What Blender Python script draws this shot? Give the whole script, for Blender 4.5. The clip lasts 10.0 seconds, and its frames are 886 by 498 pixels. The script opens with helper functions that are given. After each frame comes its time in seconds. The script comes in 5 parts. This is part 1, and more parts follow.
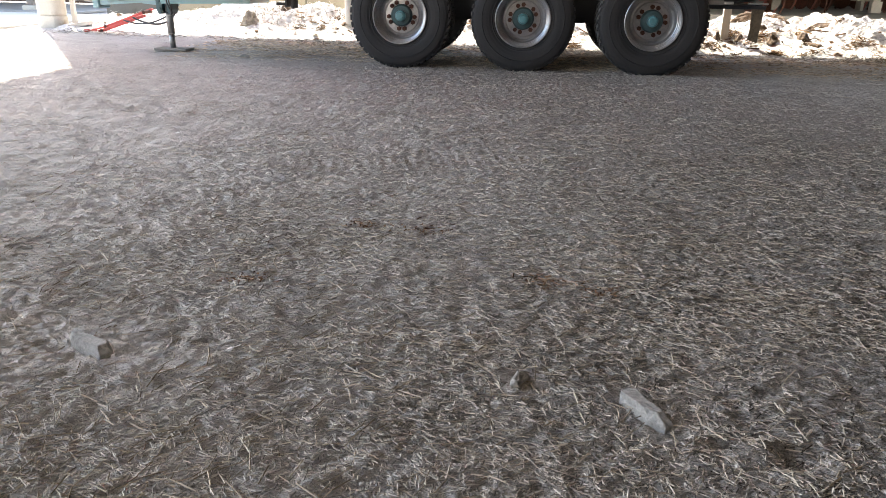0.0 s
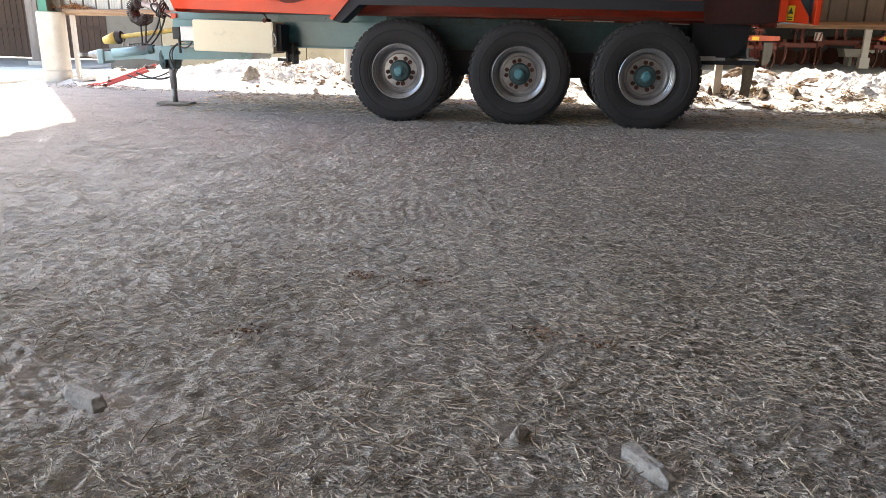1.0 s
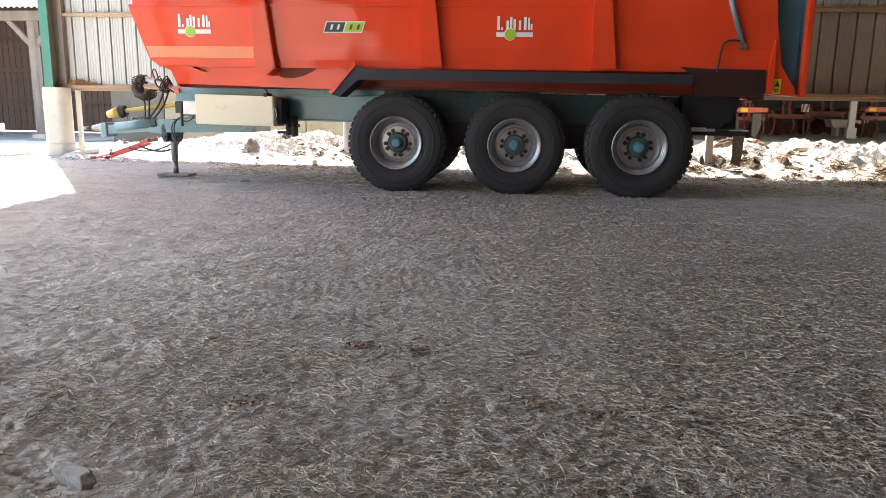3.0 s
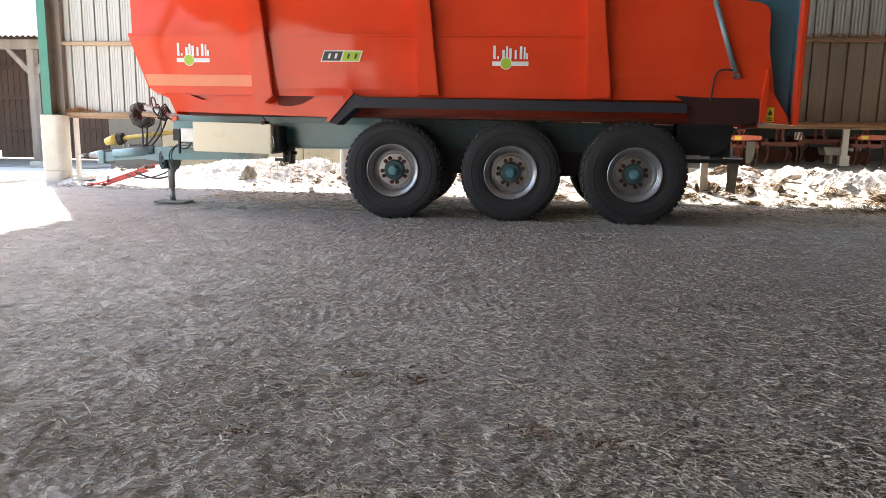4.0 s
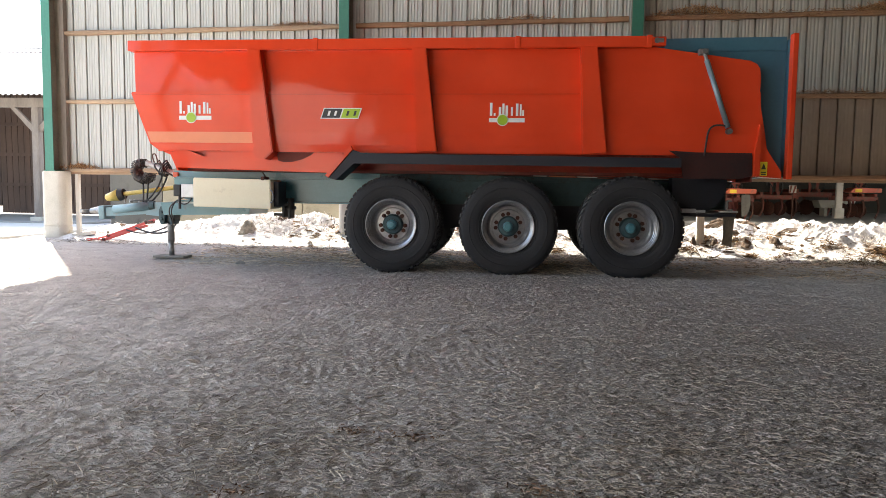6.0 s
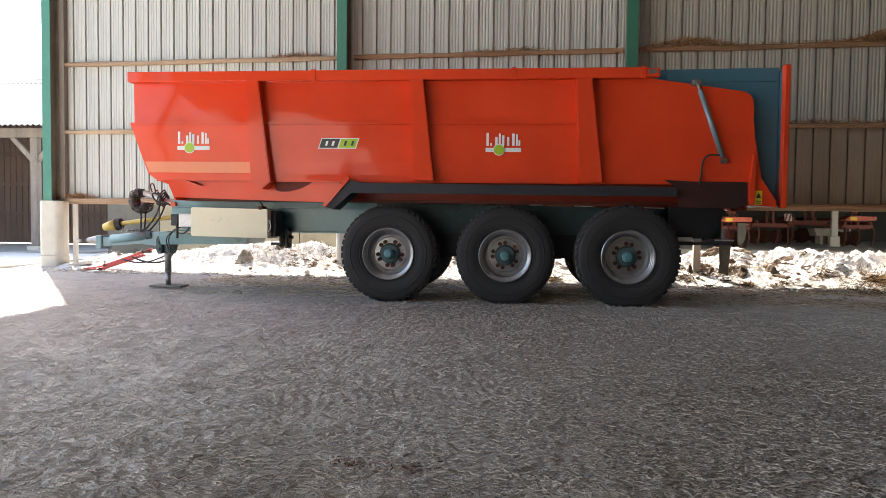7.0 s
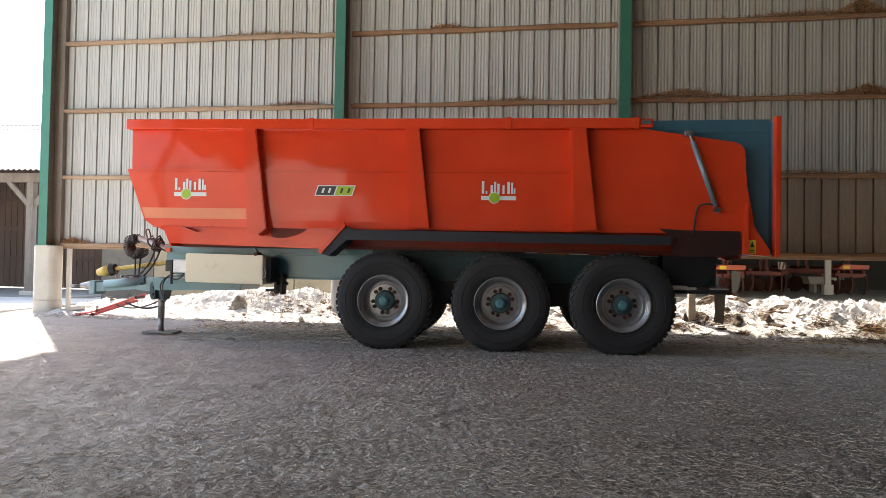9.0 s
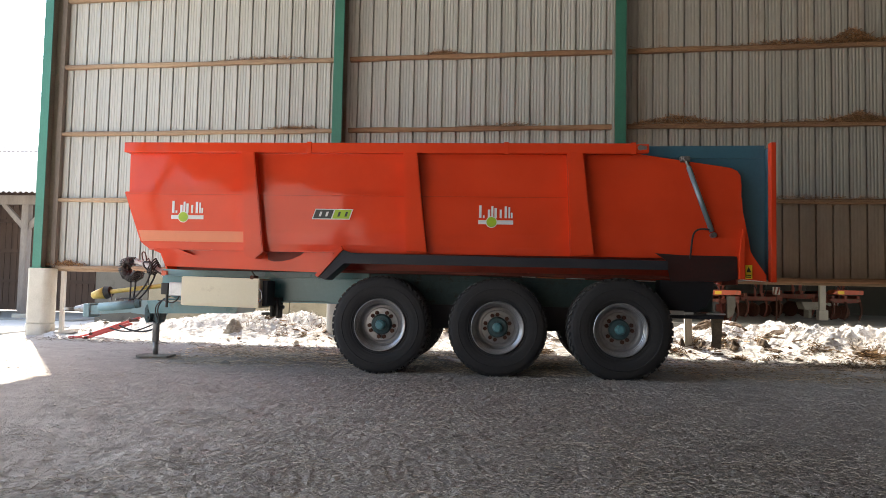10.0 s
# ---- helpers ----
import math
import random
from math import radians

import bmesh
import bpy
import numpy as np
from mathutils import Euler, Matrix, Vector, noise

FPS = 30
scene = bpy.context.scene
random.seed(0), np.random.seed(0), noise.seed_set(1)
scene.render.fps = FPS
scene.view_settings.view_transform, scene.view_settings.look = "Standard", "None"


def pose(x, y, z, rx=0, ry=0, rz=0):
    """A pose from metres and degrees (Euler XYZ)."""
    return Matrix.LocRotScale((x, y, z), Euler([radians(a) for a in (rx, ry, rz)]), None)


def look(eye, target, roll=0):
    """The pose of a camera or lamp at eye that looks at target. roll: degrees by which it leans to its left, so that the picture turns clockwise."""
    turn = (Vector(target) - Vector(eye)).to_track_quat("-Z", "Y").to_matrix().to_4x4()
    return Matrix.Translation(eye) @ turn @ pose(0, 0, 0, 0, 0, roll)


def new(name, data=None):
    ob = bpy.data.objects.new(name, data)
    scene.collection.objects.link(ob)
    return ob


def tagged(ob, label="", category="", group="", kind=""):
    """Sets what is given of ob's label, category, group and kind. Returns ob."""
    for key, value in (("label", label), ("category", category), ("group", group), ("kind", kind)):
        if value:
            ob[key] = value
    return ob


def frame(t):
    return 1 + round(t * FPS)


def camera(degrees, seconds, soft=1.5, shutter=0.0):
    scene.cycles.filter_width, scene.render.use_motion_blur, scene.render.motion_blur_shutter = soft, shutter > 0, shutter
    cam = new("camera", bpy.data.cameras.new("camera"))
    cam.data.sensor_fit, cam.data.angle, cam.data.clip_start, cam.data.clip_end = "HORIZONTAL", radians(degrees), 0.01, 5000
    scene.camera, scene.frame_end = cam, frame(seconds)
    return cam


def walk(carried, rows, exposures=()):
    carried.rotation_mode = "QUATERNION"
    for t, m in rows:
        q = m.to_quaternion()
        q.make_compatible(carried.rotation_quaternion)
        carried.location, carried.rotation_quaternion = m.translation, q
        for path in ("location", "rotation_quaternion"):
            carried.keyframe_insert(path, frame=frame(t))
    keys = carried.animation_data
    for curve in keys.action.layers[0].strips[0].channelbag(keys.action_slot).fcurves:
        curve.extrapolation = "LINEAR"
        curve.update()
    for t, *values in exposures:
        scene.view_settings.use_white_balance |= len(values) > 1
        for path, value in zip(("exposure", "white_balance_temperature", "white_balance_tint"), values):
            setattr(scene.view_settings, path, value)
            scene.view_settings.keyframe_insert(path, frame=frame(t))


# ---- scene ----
cam = camera(63.8, 10.0, soft=0.85)
PATH = [
    (0, (0.173, -0.075, 1.12), (-0.047, 1.781, 0.409), 1.2),
    (0.5, (0.173, -0.076, 1.124), (-0.045, 1.808, 0.489), 1.1),
    (1, (0.17, -0.075, 1.124), (-0.052, 1.828, 0.548), 1.2),
    (1.5, (0.175, -0.074, 1.124), (-0.049, 1.843, 0.601), 1.0),
    (2, (0.168, -0.078, 1.128), (-0.054, 1.853, 0.657), 0.9),
    (2.5, (0.172, -0.079, 1.127), (-0.052, 1.862, 0.698), 0.9),
    (4, (0.168, -0.079, 1.129), (-0.048, 1.885, 0.814), 1.0),
    (4.5, (0.165, -0.077, 1.131), (-0.045, 1.891, 0.849), 1.0),
    (5, (0.165, -0.081, 1.134), (-0.049, 1.893, 0.89), 0.9),
    (5.5, (0.17, -0.085, 1.136), (-0.047, 1.893, 0.93), 0.8),
    (7, (0.176, -0.095, 1.145), (-0.034, 1.892, 1.059), 0.7),
    (7.5, (0.176, -0.09, 1.15), (-0.03, 1.899, 1.1), 0.6),
    (8, (0.176, -0.094, 1.156), (-0.033, 1.895, 1.141), 0.7),
    (8.5, (0.179, -0.096, 1.161), (-0.026, 1.893, 1.179), 0.9),
    (9, (0.166, -0.094, 1.164), (-0.031, 1.896, 1.207), 1.0),
    (9.5, (0.149, -0.094, 1.162), (-0.04, 1.895, 1.242), 1.0),
    (10, (0.132, -0.096, 1.161), (-0.051, 1.892, 1.272), 1.2),
]
walk(cam, [(t, look(eye, target, roll)) for t, eye, target, roll in PATH], exposures=[(0, 2.31, 6950, 10), (2.5, 2.17, 6950, 10), (5.5, 2.00, 6950, 10), (7.5, 1.77, 6950, 10), (10, 1.59, 6950, 10)])

# ---- light ----
SUN_EL = radians(48.4)
SUN_FROM = Vector((-0.605, 0.797, 0)).normalized()
world = bpy.data.worlds.new("sky")
scene.world = world
world.use_nodes = True
wn = world.node_tree.nodes
sky = wn.new("ShaderNodeTexSky")
sky.sky_type = "NISHITA"
sky.sun_disc = False
sky.sun_elevation = SUN_EL
sky.sun_rotation = math.atan2(SUN_FROM.x, SUN_FROM.y)
sky.dust_density = 2.0
wn["Background"].inputs["Strength"].default_value = 0.26
world.node_tree.links.new(sky.outputs[0], wn["Background"].inputs["Color"])
sun = new("sun", bpy.data.lights.new("sun", "SUN"))
sun.data.energy, sun.data.angle, sun.data.color = 5.0, radians(0.5), (1.0, 0.95, 0.87)
sun.matrix_world = look((0, 0, 0), -(SUN_FROM * math.cos(SUN_EL) + Vector((0, 0, math.sin(SUN_EL)))))


# ---- materials ----
def mat(name, dark, light, scale=3.0, rough=0.7, metal=0.0, fine=60.0, bump=0.2, depth=0.004, coat=0.0, rand=0.0, island=False,
        stain=None, stain_scale=0.8, stain_at=0.55, stretch=(1, 1, 1), spec=0.5, grain_part=0.35, span=0.18, grain_detail=4):
    """Two-scale procedural surface: broad blotches, fine grain, optional stains, relief."""
    m = bpy.data.materials.new(name)
    m.use_nodes = True
    n, l = m.node_tree.nodes, m.node_tree.links
    b = n["Principled BSDF"]
    tc = n.new("ShaderNodeTexCoord")
    mp = n.new("ShaderNodeMapping")
    mp.inputs["Scale"].default_value = stretch
    l.new(tc.outputs["Object"], mp.inputs["Vector"])

    def noise_tex(s, detail=5, rgh=0.6):
        t = n.new("ShaderNodeTexNoise")
        t.inputs["Scale"].default_value, t.inputs["Detail"].default_value, t.inputs["Roughness"].default_value = s, detail, rgh
        l.new(mp.outputs[0], t.inputs["Vector"])
        return t

    def math_node(op, a, c):
        q = n.new("ShaderNodeMath")
        q.operation = op
        for k, v in ((0, a), (1, c)):
            if isinstance(v, (int, float)):
                q.inputs[k].default_value = v
            else:
                l.new(v, q.inputs[k])
        return q.outputs[0]

    def mix(fac, ca, cb):
        q = n.new("ShaderNodeMix")
        q.data_type = "RGBA"
        l.new(fac, q.inputs["Factor"])
        for k, c in ((6, ca), (7, cb)):
            if isinstance(c, tuple):
                q.inputs[k].default_value = (*c, 1)
            else:
                l.new(c, q.inputs[k])
        return q.outputs[2]

    broad, grain = noise_tex(scale), noise_tex(fine, grain_detail)
    f = math_node("ADD", math_node("MULTIPLY", broad.outputs["Fac"], 1 - grain_part), math_node("MULTIPLY", grain.outputs["Fac"], grain_part))
    if rand:
        if island:
            r = n.new("ShaderNodeNewGeometry").outputs["Random Per Island"]
        else:
            r = n.new("ShaderNodeObjectInfo").outputs["Random"]
        f = math_node("ADD", f, math_node("MULTIPLY", math_node("SUBTRACT", r, 0.5), rand))
    ramp = n.new("ShaderNodeMapRange")
    ramp.inputs["From Min"].default_value, ramp.inputs["From Max"].default_value = 0.5 - span, 0.5 + span
    l.new(f, ramp.inputs["Value"])
    col = mix(ramp.outputs[0], dark, light)
    if stain:
        st = noise_tex(stain_scale, 8, 0.65)
        sr = n.new("ShaderNodeMapRange")
        sr.inputs["From Min"].default_value, sr.inputs["From Max"].default_value = stain_at, stain_at + 0.15
        l.new(st.outputs["Fac"], sr.inputs["Value"])
        col = mix(sr.outputs[0], col, stain)
    l.new(col, b.inputs["Base Color"])
    rr = math_node("ADD", math_node("MULTIPLY", broad.outputs["Fac"], 0.2), rough - 0.1)
    l.new(rr, b.inputs["Roughness"])
    b.inputs["Metallic"].default_value = metal
    b.inputs["Coat Weight"].default_value = coat
    b.inputs["Coat Roughness"].default_value = 0.12
    b.inputs["Specular IOR Level"].default_value = spec
    if bump:
        bp = n.new("ShaderNodeBump")
        bp.inputs["Strength"].default_value, bp.inputs["Distance"].default_value = bump, depth
        l.new(grain.outputs["Fac"], bp.inputs["Height"])
        l.new(bp.outputs[0], b.inputs["Normal"])
    return m


M_SOIL = mat("trampled_soil", (0.105, 0.093, 0.082), (0.59, 0.545, 0.50), 60.0, 0.95, fine=230, grain_part=0.62, bump=1.0, depth=0.014,
             stain=(0.32, 0.27, 0.22), stain_scale=5.0, stain_at=0.58, spec=0.15, stretch=(0.7, 1.3, 1), span=0.11)


def dust_and_daylight(m, dust, x_full, x_none):
    """Pale yard dust with painted-in daylight, thinning unevenly from the open side."""
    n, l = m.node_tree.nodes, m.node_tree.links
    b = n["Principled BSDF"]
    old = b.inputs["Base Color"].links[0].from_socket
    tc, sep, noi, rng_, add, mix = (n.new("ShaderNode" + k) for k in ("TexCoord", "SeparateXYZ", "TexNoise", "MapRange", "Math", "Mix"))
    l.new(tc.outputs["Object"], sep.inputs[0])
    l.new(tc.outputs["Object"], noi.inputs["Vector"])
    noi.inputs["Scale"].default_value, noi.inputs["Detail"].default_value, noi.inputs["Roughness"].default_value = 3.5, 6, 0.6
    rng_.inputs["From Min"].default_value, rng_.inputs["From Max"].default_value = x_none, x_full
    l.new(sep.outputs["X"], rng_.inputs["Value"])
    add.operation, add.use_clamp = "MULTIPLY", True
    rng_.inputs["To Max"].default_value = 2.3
    # painted light weakens deeper in; a second strip lightens the back right
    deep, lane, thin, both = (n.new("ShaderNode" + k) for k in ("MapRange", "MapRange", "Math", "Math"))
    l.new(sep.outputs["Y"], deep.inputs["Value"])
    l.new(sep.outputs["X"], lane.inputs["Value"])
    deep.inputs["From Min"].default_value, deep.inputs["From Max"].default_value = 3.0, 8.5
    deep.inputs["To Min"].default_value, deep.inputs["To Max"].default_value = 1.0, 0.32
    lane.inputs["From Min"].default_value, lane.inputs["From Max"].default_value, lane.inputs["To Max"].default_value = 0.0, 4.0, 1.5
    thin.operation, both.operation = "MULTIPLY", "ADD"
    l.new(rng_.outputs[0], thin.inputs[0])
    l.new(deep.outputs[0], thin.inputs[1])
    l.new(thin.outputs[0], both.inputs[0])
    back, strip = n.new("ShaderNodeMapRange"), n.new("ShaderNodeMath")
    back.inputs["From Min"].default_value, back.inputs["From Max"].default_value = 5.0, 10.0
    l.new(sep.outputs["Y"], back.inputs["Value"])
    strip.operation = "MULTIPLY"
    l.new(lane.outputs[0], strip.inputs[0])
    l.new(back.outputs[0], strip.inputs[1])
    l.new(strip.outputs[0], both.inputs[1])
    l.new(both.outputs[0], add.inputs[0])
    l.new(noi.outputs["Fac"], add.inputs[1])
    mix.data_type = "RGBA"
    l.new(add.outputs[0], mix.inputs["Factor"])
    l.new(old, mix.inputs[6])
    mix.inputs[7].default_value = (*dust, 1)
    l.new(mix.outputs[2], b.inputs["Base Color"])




def chaff_gap_shade(m, dark, light):
    """Fine brown chaff plus shade painted into the soil, following the mesh's litter attribute."""
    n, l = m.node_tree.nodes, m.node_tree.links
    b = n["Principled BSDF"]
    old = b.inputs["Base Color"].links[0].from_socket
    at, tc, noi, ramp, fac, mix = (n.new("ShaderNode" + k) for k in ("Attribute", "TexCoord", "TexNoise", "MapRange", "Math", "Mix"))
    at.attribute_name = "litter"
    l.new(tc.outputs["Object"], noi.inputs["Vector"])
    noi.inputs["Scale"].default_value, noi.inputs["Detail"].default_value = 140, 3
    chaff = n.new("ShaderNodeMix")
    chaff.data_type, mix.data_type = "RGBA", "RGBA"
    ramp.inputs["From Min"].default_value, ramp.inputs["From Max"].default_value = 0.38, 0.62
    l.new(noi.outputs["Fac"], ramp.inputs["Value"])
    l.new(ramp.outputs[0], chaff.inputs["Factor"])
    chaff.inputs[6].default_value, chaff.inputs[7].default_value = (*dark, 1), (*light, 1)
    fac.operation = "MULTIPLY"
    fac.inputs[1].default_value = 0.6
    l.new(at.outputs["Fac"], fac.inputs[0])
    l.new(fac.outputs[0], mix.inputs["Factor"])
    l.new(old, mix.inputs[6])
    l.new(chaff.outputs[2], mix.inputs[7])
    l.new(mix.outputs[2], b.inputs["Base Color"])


# the dark tone also paints shade into the gaps between straws
chaff_gap_shade(M_SOIL, (0.065, 0.056, 0.047), (0.42, 0.373, 0.322))
dust_and_daylight(M_SOIL, (0.69, 0.645, 0.60), -2.7, 1.5)
M_STRAW = mat("straw", (0.085, 0.072, 0.058), (0.60, 0.535, 0.45), 2.0, 0.85, fine=90, bump=0, rand=0.7, island=True, spec=0.1)
dust_and_daylight(M_STRAW, (0.68, 0.66, 0.625), -3.2, 0.8)
M_STALK = mat("pale_straw", (0.28, 0.23, 0.17), (0.60, 0.53, 0.43), 2.0, 0.75, fine=90, bump=0, rand=0.7, island=True, spec=0.2)
M_SPILL = mat("trodden_manure", (0.26, 0.20, 0.14), (0.78, 0.63, 0.47), 5, 0.95, fine=60, bump=0, rand=0.9, island=True, spec=0.1)
M_CRUMB = mat("soil_crumb", (0.085, 0.074, 0.064), (0.54, 0.495, 0.45), 6, 0.95, fine=60, bump=0, rand=0.8, island=True, spec=0.15)
dust_and_daylight(M_CRUMB, (0.68, 0.645, 0.605), -3.6, 1.5)
M_RED = mat("red_paint", (0.66, 0.051, 0.0165), (0.77, 0.067, 0.022), 1.2, 0.09, fine=1.7, bump=0.2, depth=0.07, spec=0.3, grain_detail=0)
# dusty red, darkened in colour for the shade under the body
M_MAROON = mat("dusty_shaded_red", (0.11, 0.020, 0.013), (0.22, 0.036, 0.022), 3, 0.7, fine=30, bump=0.2, stain=(0.10, 0.06, 0.045), stain_scale=3, stain_at=0.58)
# copy of the red paint with the underbody shade put into its colour
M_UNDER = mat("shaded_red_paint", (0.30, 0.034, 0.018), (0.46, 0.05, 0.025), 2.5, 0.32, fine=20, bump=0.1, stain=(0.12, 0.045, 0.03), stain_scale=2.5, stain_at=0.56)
# near-black red for painted shade at the rear
M_REARSHADE = mat("shade_dark_red", (0.009, 0.004, 0.0035), (0.050, 0.007, 0.005), 2.2, 0.7, fine=30, bump=0.2)
M_STRIP = mat("pale_orange_red", (0.70, 0.19, 0.08), (0.78, 0.23, 0.10), 1.5, 0.3, fine=10, bump=0.05)
M_PALEWOOD = mat("pale_timber", (0.42, 0.37, 0.30), (0.58, 0.53, 0.45), 2, 0.8, fine=30, bump=0.3, stretch=(2, 2, 0.3))
M_TEAL = mat("teal_paint", (0.06, 0.18, 0.205), (0.09, 0.235, 0.265), 2.0, 0.30, fine=30, bump=0.1, coat=0.2,
             stain=(0.12, 0.11, 0.09), stain_scale=1.5, stain_at=0.6)
# teal lightened to paint the daylight on the drawbar
M_TEALPALE = mat("lit_teal_paint", (0.14, 0.25, 0.285), (0.20, 0.33, 0.365), 2.0, 0.35, fine=30, bump=0.1, stain=(0.2, 0.19, 0.16), stain_scale=2.5, stain_at=0.62)
M_COIL = mat("hose_sleeve", (0.02, 0.018, 0.017), (0.09, 0.085, 0.082), 20, 0.5)
M_BLUE = mat("tailgate_paint", (0.038, 0.125, 0.18), (0.052, 0.16, 0.22), 1.5, 0.42, fine=20, bump=0.05, coat=0.2)
M_NAVY = mat("mudguard_paint", (0.010, 0.011, 0.017), (0.021, 0.022, 0.031), 3.0, 0.6, fine=40, bump=0.1)
M_TYRE = mat("tyre_rubber", (0.015, 0.014, 0.016), (0.029, 0.027, 0.028), 4.0, 0.8, fine=60, bump=0.2)
M_TREAD = mat("dusty_tread", (0.045, 0.043, 0.043), (0.095, 0.090, 0.086), 5.0, 0.85, fine=50, bump=0.2)
M_RIM = mat("rim_paint", (0.27, 0.27, 0.28), (0.41, 0.41, 0.425), 5.0, 0.32, metal=0.65, fine=40, bump=0.1,
            stain=(0.24, 0.21, 0.18), stain_scale=4.0, stain_at=0.6)
# hub flange teal; on the rear chassis it paints shade
M_FLANGE = mat("dark_teal", (0.024, 0.055, 0.06), (0.05, 0.095, 0.10), 10, 0.6, stain=(0.03, 0.02, 0.015), stain_scale=9)
M_NUT = mat("rusty_steel", (0.045, 0.024, 0.018), (0.15, 0.055, 0.035), 20, 0.7, metal=0.5)
M_STEEL = mat("bare_steel", (0.18, 0.18, 0.18), (0.34, 0.34, 0.34), 6, 0.45, metal=0.8, stain=(0.12, 0.07, 0.04), stain_scale=5)
M_CHROME = mat("cylinder_steel", (0.17, 0.24, 0.28), (0.25, 0.33, 0.37), 4, 0.32, metal=0.3, bump=0)
M_BLACK = mat("black_rubber", (0.012, 0.012, 0.012), (0.03, 0.03, 0.03), 8, 0.6)
M_CREAM = mat("cream_panel", (0.76, 0.68, 0.49), (0.84, 0.765, 0.575), 1.5, 0.5, fine=30, bump=0.05, stain=(0.5, 0.42, 0.28), stain_scale=2.5, stain_at=0.62)
M_YELLOW = mat("yellow_plastic", (0.46, 0.33, 0.07), (0.60, 0.45, 0.12), 4, 0.5, stain=(0.3, 0.2, 0.06), stain_scale=5)
M_WHITE = mat("white_film", (0.72, 0.72, 0.70), (0.8, 0.8, 0.78), 3, 0.4, bump=0)
M_LIME = mat("lime_film", (0.32, 0.48, 0.02), (0.38, 0.54, 0.03), 3, 0.4, bump=0)
M_DARKFILM = mat("dark_film", (0.02, 0.022, 0.02), (0.03, 0.035, 0.03), 3, 0.4, bump=0)
M_SIGNYELLOW = mat("sign_yellow", (0.7, 0.5, 0.02), (0.8, 0.58, 0.03), 3, 0.5, bump=0)
M_SHEET = mat("lacquered_sheet", (0.395, 0.388, 0.354), (0.495, 0.488, 0.447), 0.9, 0.45, fine=14, bump=0.05, rand=0.12,
              stain=(0.50, 0.45, 0.38), stain_scale=0.9, stain_at=0.6, stretch=(1, 1, 0.4))
# brown dust, with the light's falloff to the right also in the colour
M_SHEETDUSTDIM = mat("dusted_dim_sheet", (0.355, 0.332, 0.285), (0.452, 0.425, 0.368), 0.9, 0.5, fine=14, bump=0.05, rand=0.12,
                  stain=(0.36, 0.27, 0.19), stain_scale=0.9, stain_at=0.56, stretch=(1, 1, 0.4))
M_CLOSE = mat("unseen_wall_brown", (0.20, 0.16, 0.12), (0.32, 0.27, 0.21), 1.0, 0.85, fine=20, bump=0.2)
M_PAVE = mat("yard_concrete", (0.45, 0.43, 0.39), (0.58, 0.56, 0.51), 0.7, 0.9, fine=25, bump=0.2)
M_CLUMP = mat("matted_straw", (0.05, 0.027, 0.012), (0.25, 0.155, 0.075), 2.0, 0.9, fine=60, bump=0, rand=0.8, island=True, spec=0.15)
M_FOOTSTRAW = mat("trodden_straw", (0.30, 0.245, 0.18), (0.68, 0.58, 0.45), 2.0, 0.9, fine=60, bump=0, rand=0.9, island=True, spec=0.1)
M_BITS = mat("brown_bits", (0.11, 0.065, 0.042), (0.34, 0.22, 0.14), 4.0, 0.9, fine=60, bump=0, rand=0.8, island=True, spec=0.15)
M_BLOCK = mat("baked_manure", (0.03, 0.018, 0.010), (0.15, 0.10, 0.058), 6, 0.95, fine=40, bump=0.8, depth=0.02, grain_part=0.5)
M_BEIGE = mat("beige_clod", (0.16, 0.125, 0.085), (0.46, 0.40, 0.31), 6, 0.95, fine=40, bump=0.8, depth=0.02, grain_part=0.5)
M_TUFT = mat("brown_straw", (0.22, 0.10, 0.042), (0.58, 0.34, 0.17), 2.0, 0.8, fine=60, bump=0, rand=0.7, island=True, spec=0.2)
M_SHEETDIRT = mat("dusty_sheet", (0.27, 0.20, 0.14), (0.41, 0.315, 0.225), 0.9, 0.8, fine=20, bump=0.1, rand=0.1, stretch=(1, 1, 0.35))
M_RAIL = mat("timber_rail", (0.22, 0.135, 0.08), (0.44, 0.315, 0.205), 1.5, 0.8, fine=30, bump=0.5, stretch=(0.25, 2, 2))
M_RAILBROWN = mat("dusty_timber_rail", (0.20, 0.10, 0.052), (0.40, 0.235, 0.13), 1.5, 0.85, fine=30, bump=0.5, stretch=(0.25, 2, 2))
M_GREEN = mat("green_steel", (0.02, 0.13, 0.085), (0.035, 0.19, 0.125), 1.2, 0.5, fine=30, bump=0.05, stain=(0.10, 0.09, 0.06), stain_scale=2, stain_at=0.63)
M_DUSTY = mat("dusty_green_steel", (0.17, 0.155, 0.125), (0.30, 0.275, 0.225), 2.0, 0.8, fine=30, bump=0.1, stain=(0.04, 0.10, 0.075), stain_scale=2, stain_at=0.6)
M_GALV = mat("galvanised_steel", (0.42, 0.42, 0.42), (0.6, 0.6, 0.6), 8, 0.4, metal=0.3)
M_CONC = mat("concrete", (0.40, 0.37, 0.31), (0.56, 0.53, 0.46), 1.8, 0.9, fine=45, bump=0.4, stain=(0.30, 0.22, 0.13), stain_scale=2.2, stain_at=0.6)
M_OLDCONC = mat("old_concrete", (0.20, 0.17, 0.118), (0.31, 0.27, 0.19), 1.2, 0.9, fine=30, bump=0.4, stain=(0.14, 0.11, 0.07), stain_scale=1.5, stain_at=0.56)
M_GREYPANEL = mat("grey_concrete", (0.085, 0.078, 0.066), (0.13, 0.12, 0.10), 1.2, 0.9, fine=30, bump=0.4, stain=(0.06, 0.05, 0.04), stain_scale=1.5, stain_at=0.58)
M_SLAB = mat("concrete_floor", (0.22, 0.21, 0.19), (0.32, 0.31, 0.28), 0.6, 0.85, fine=20, bump=0.3)
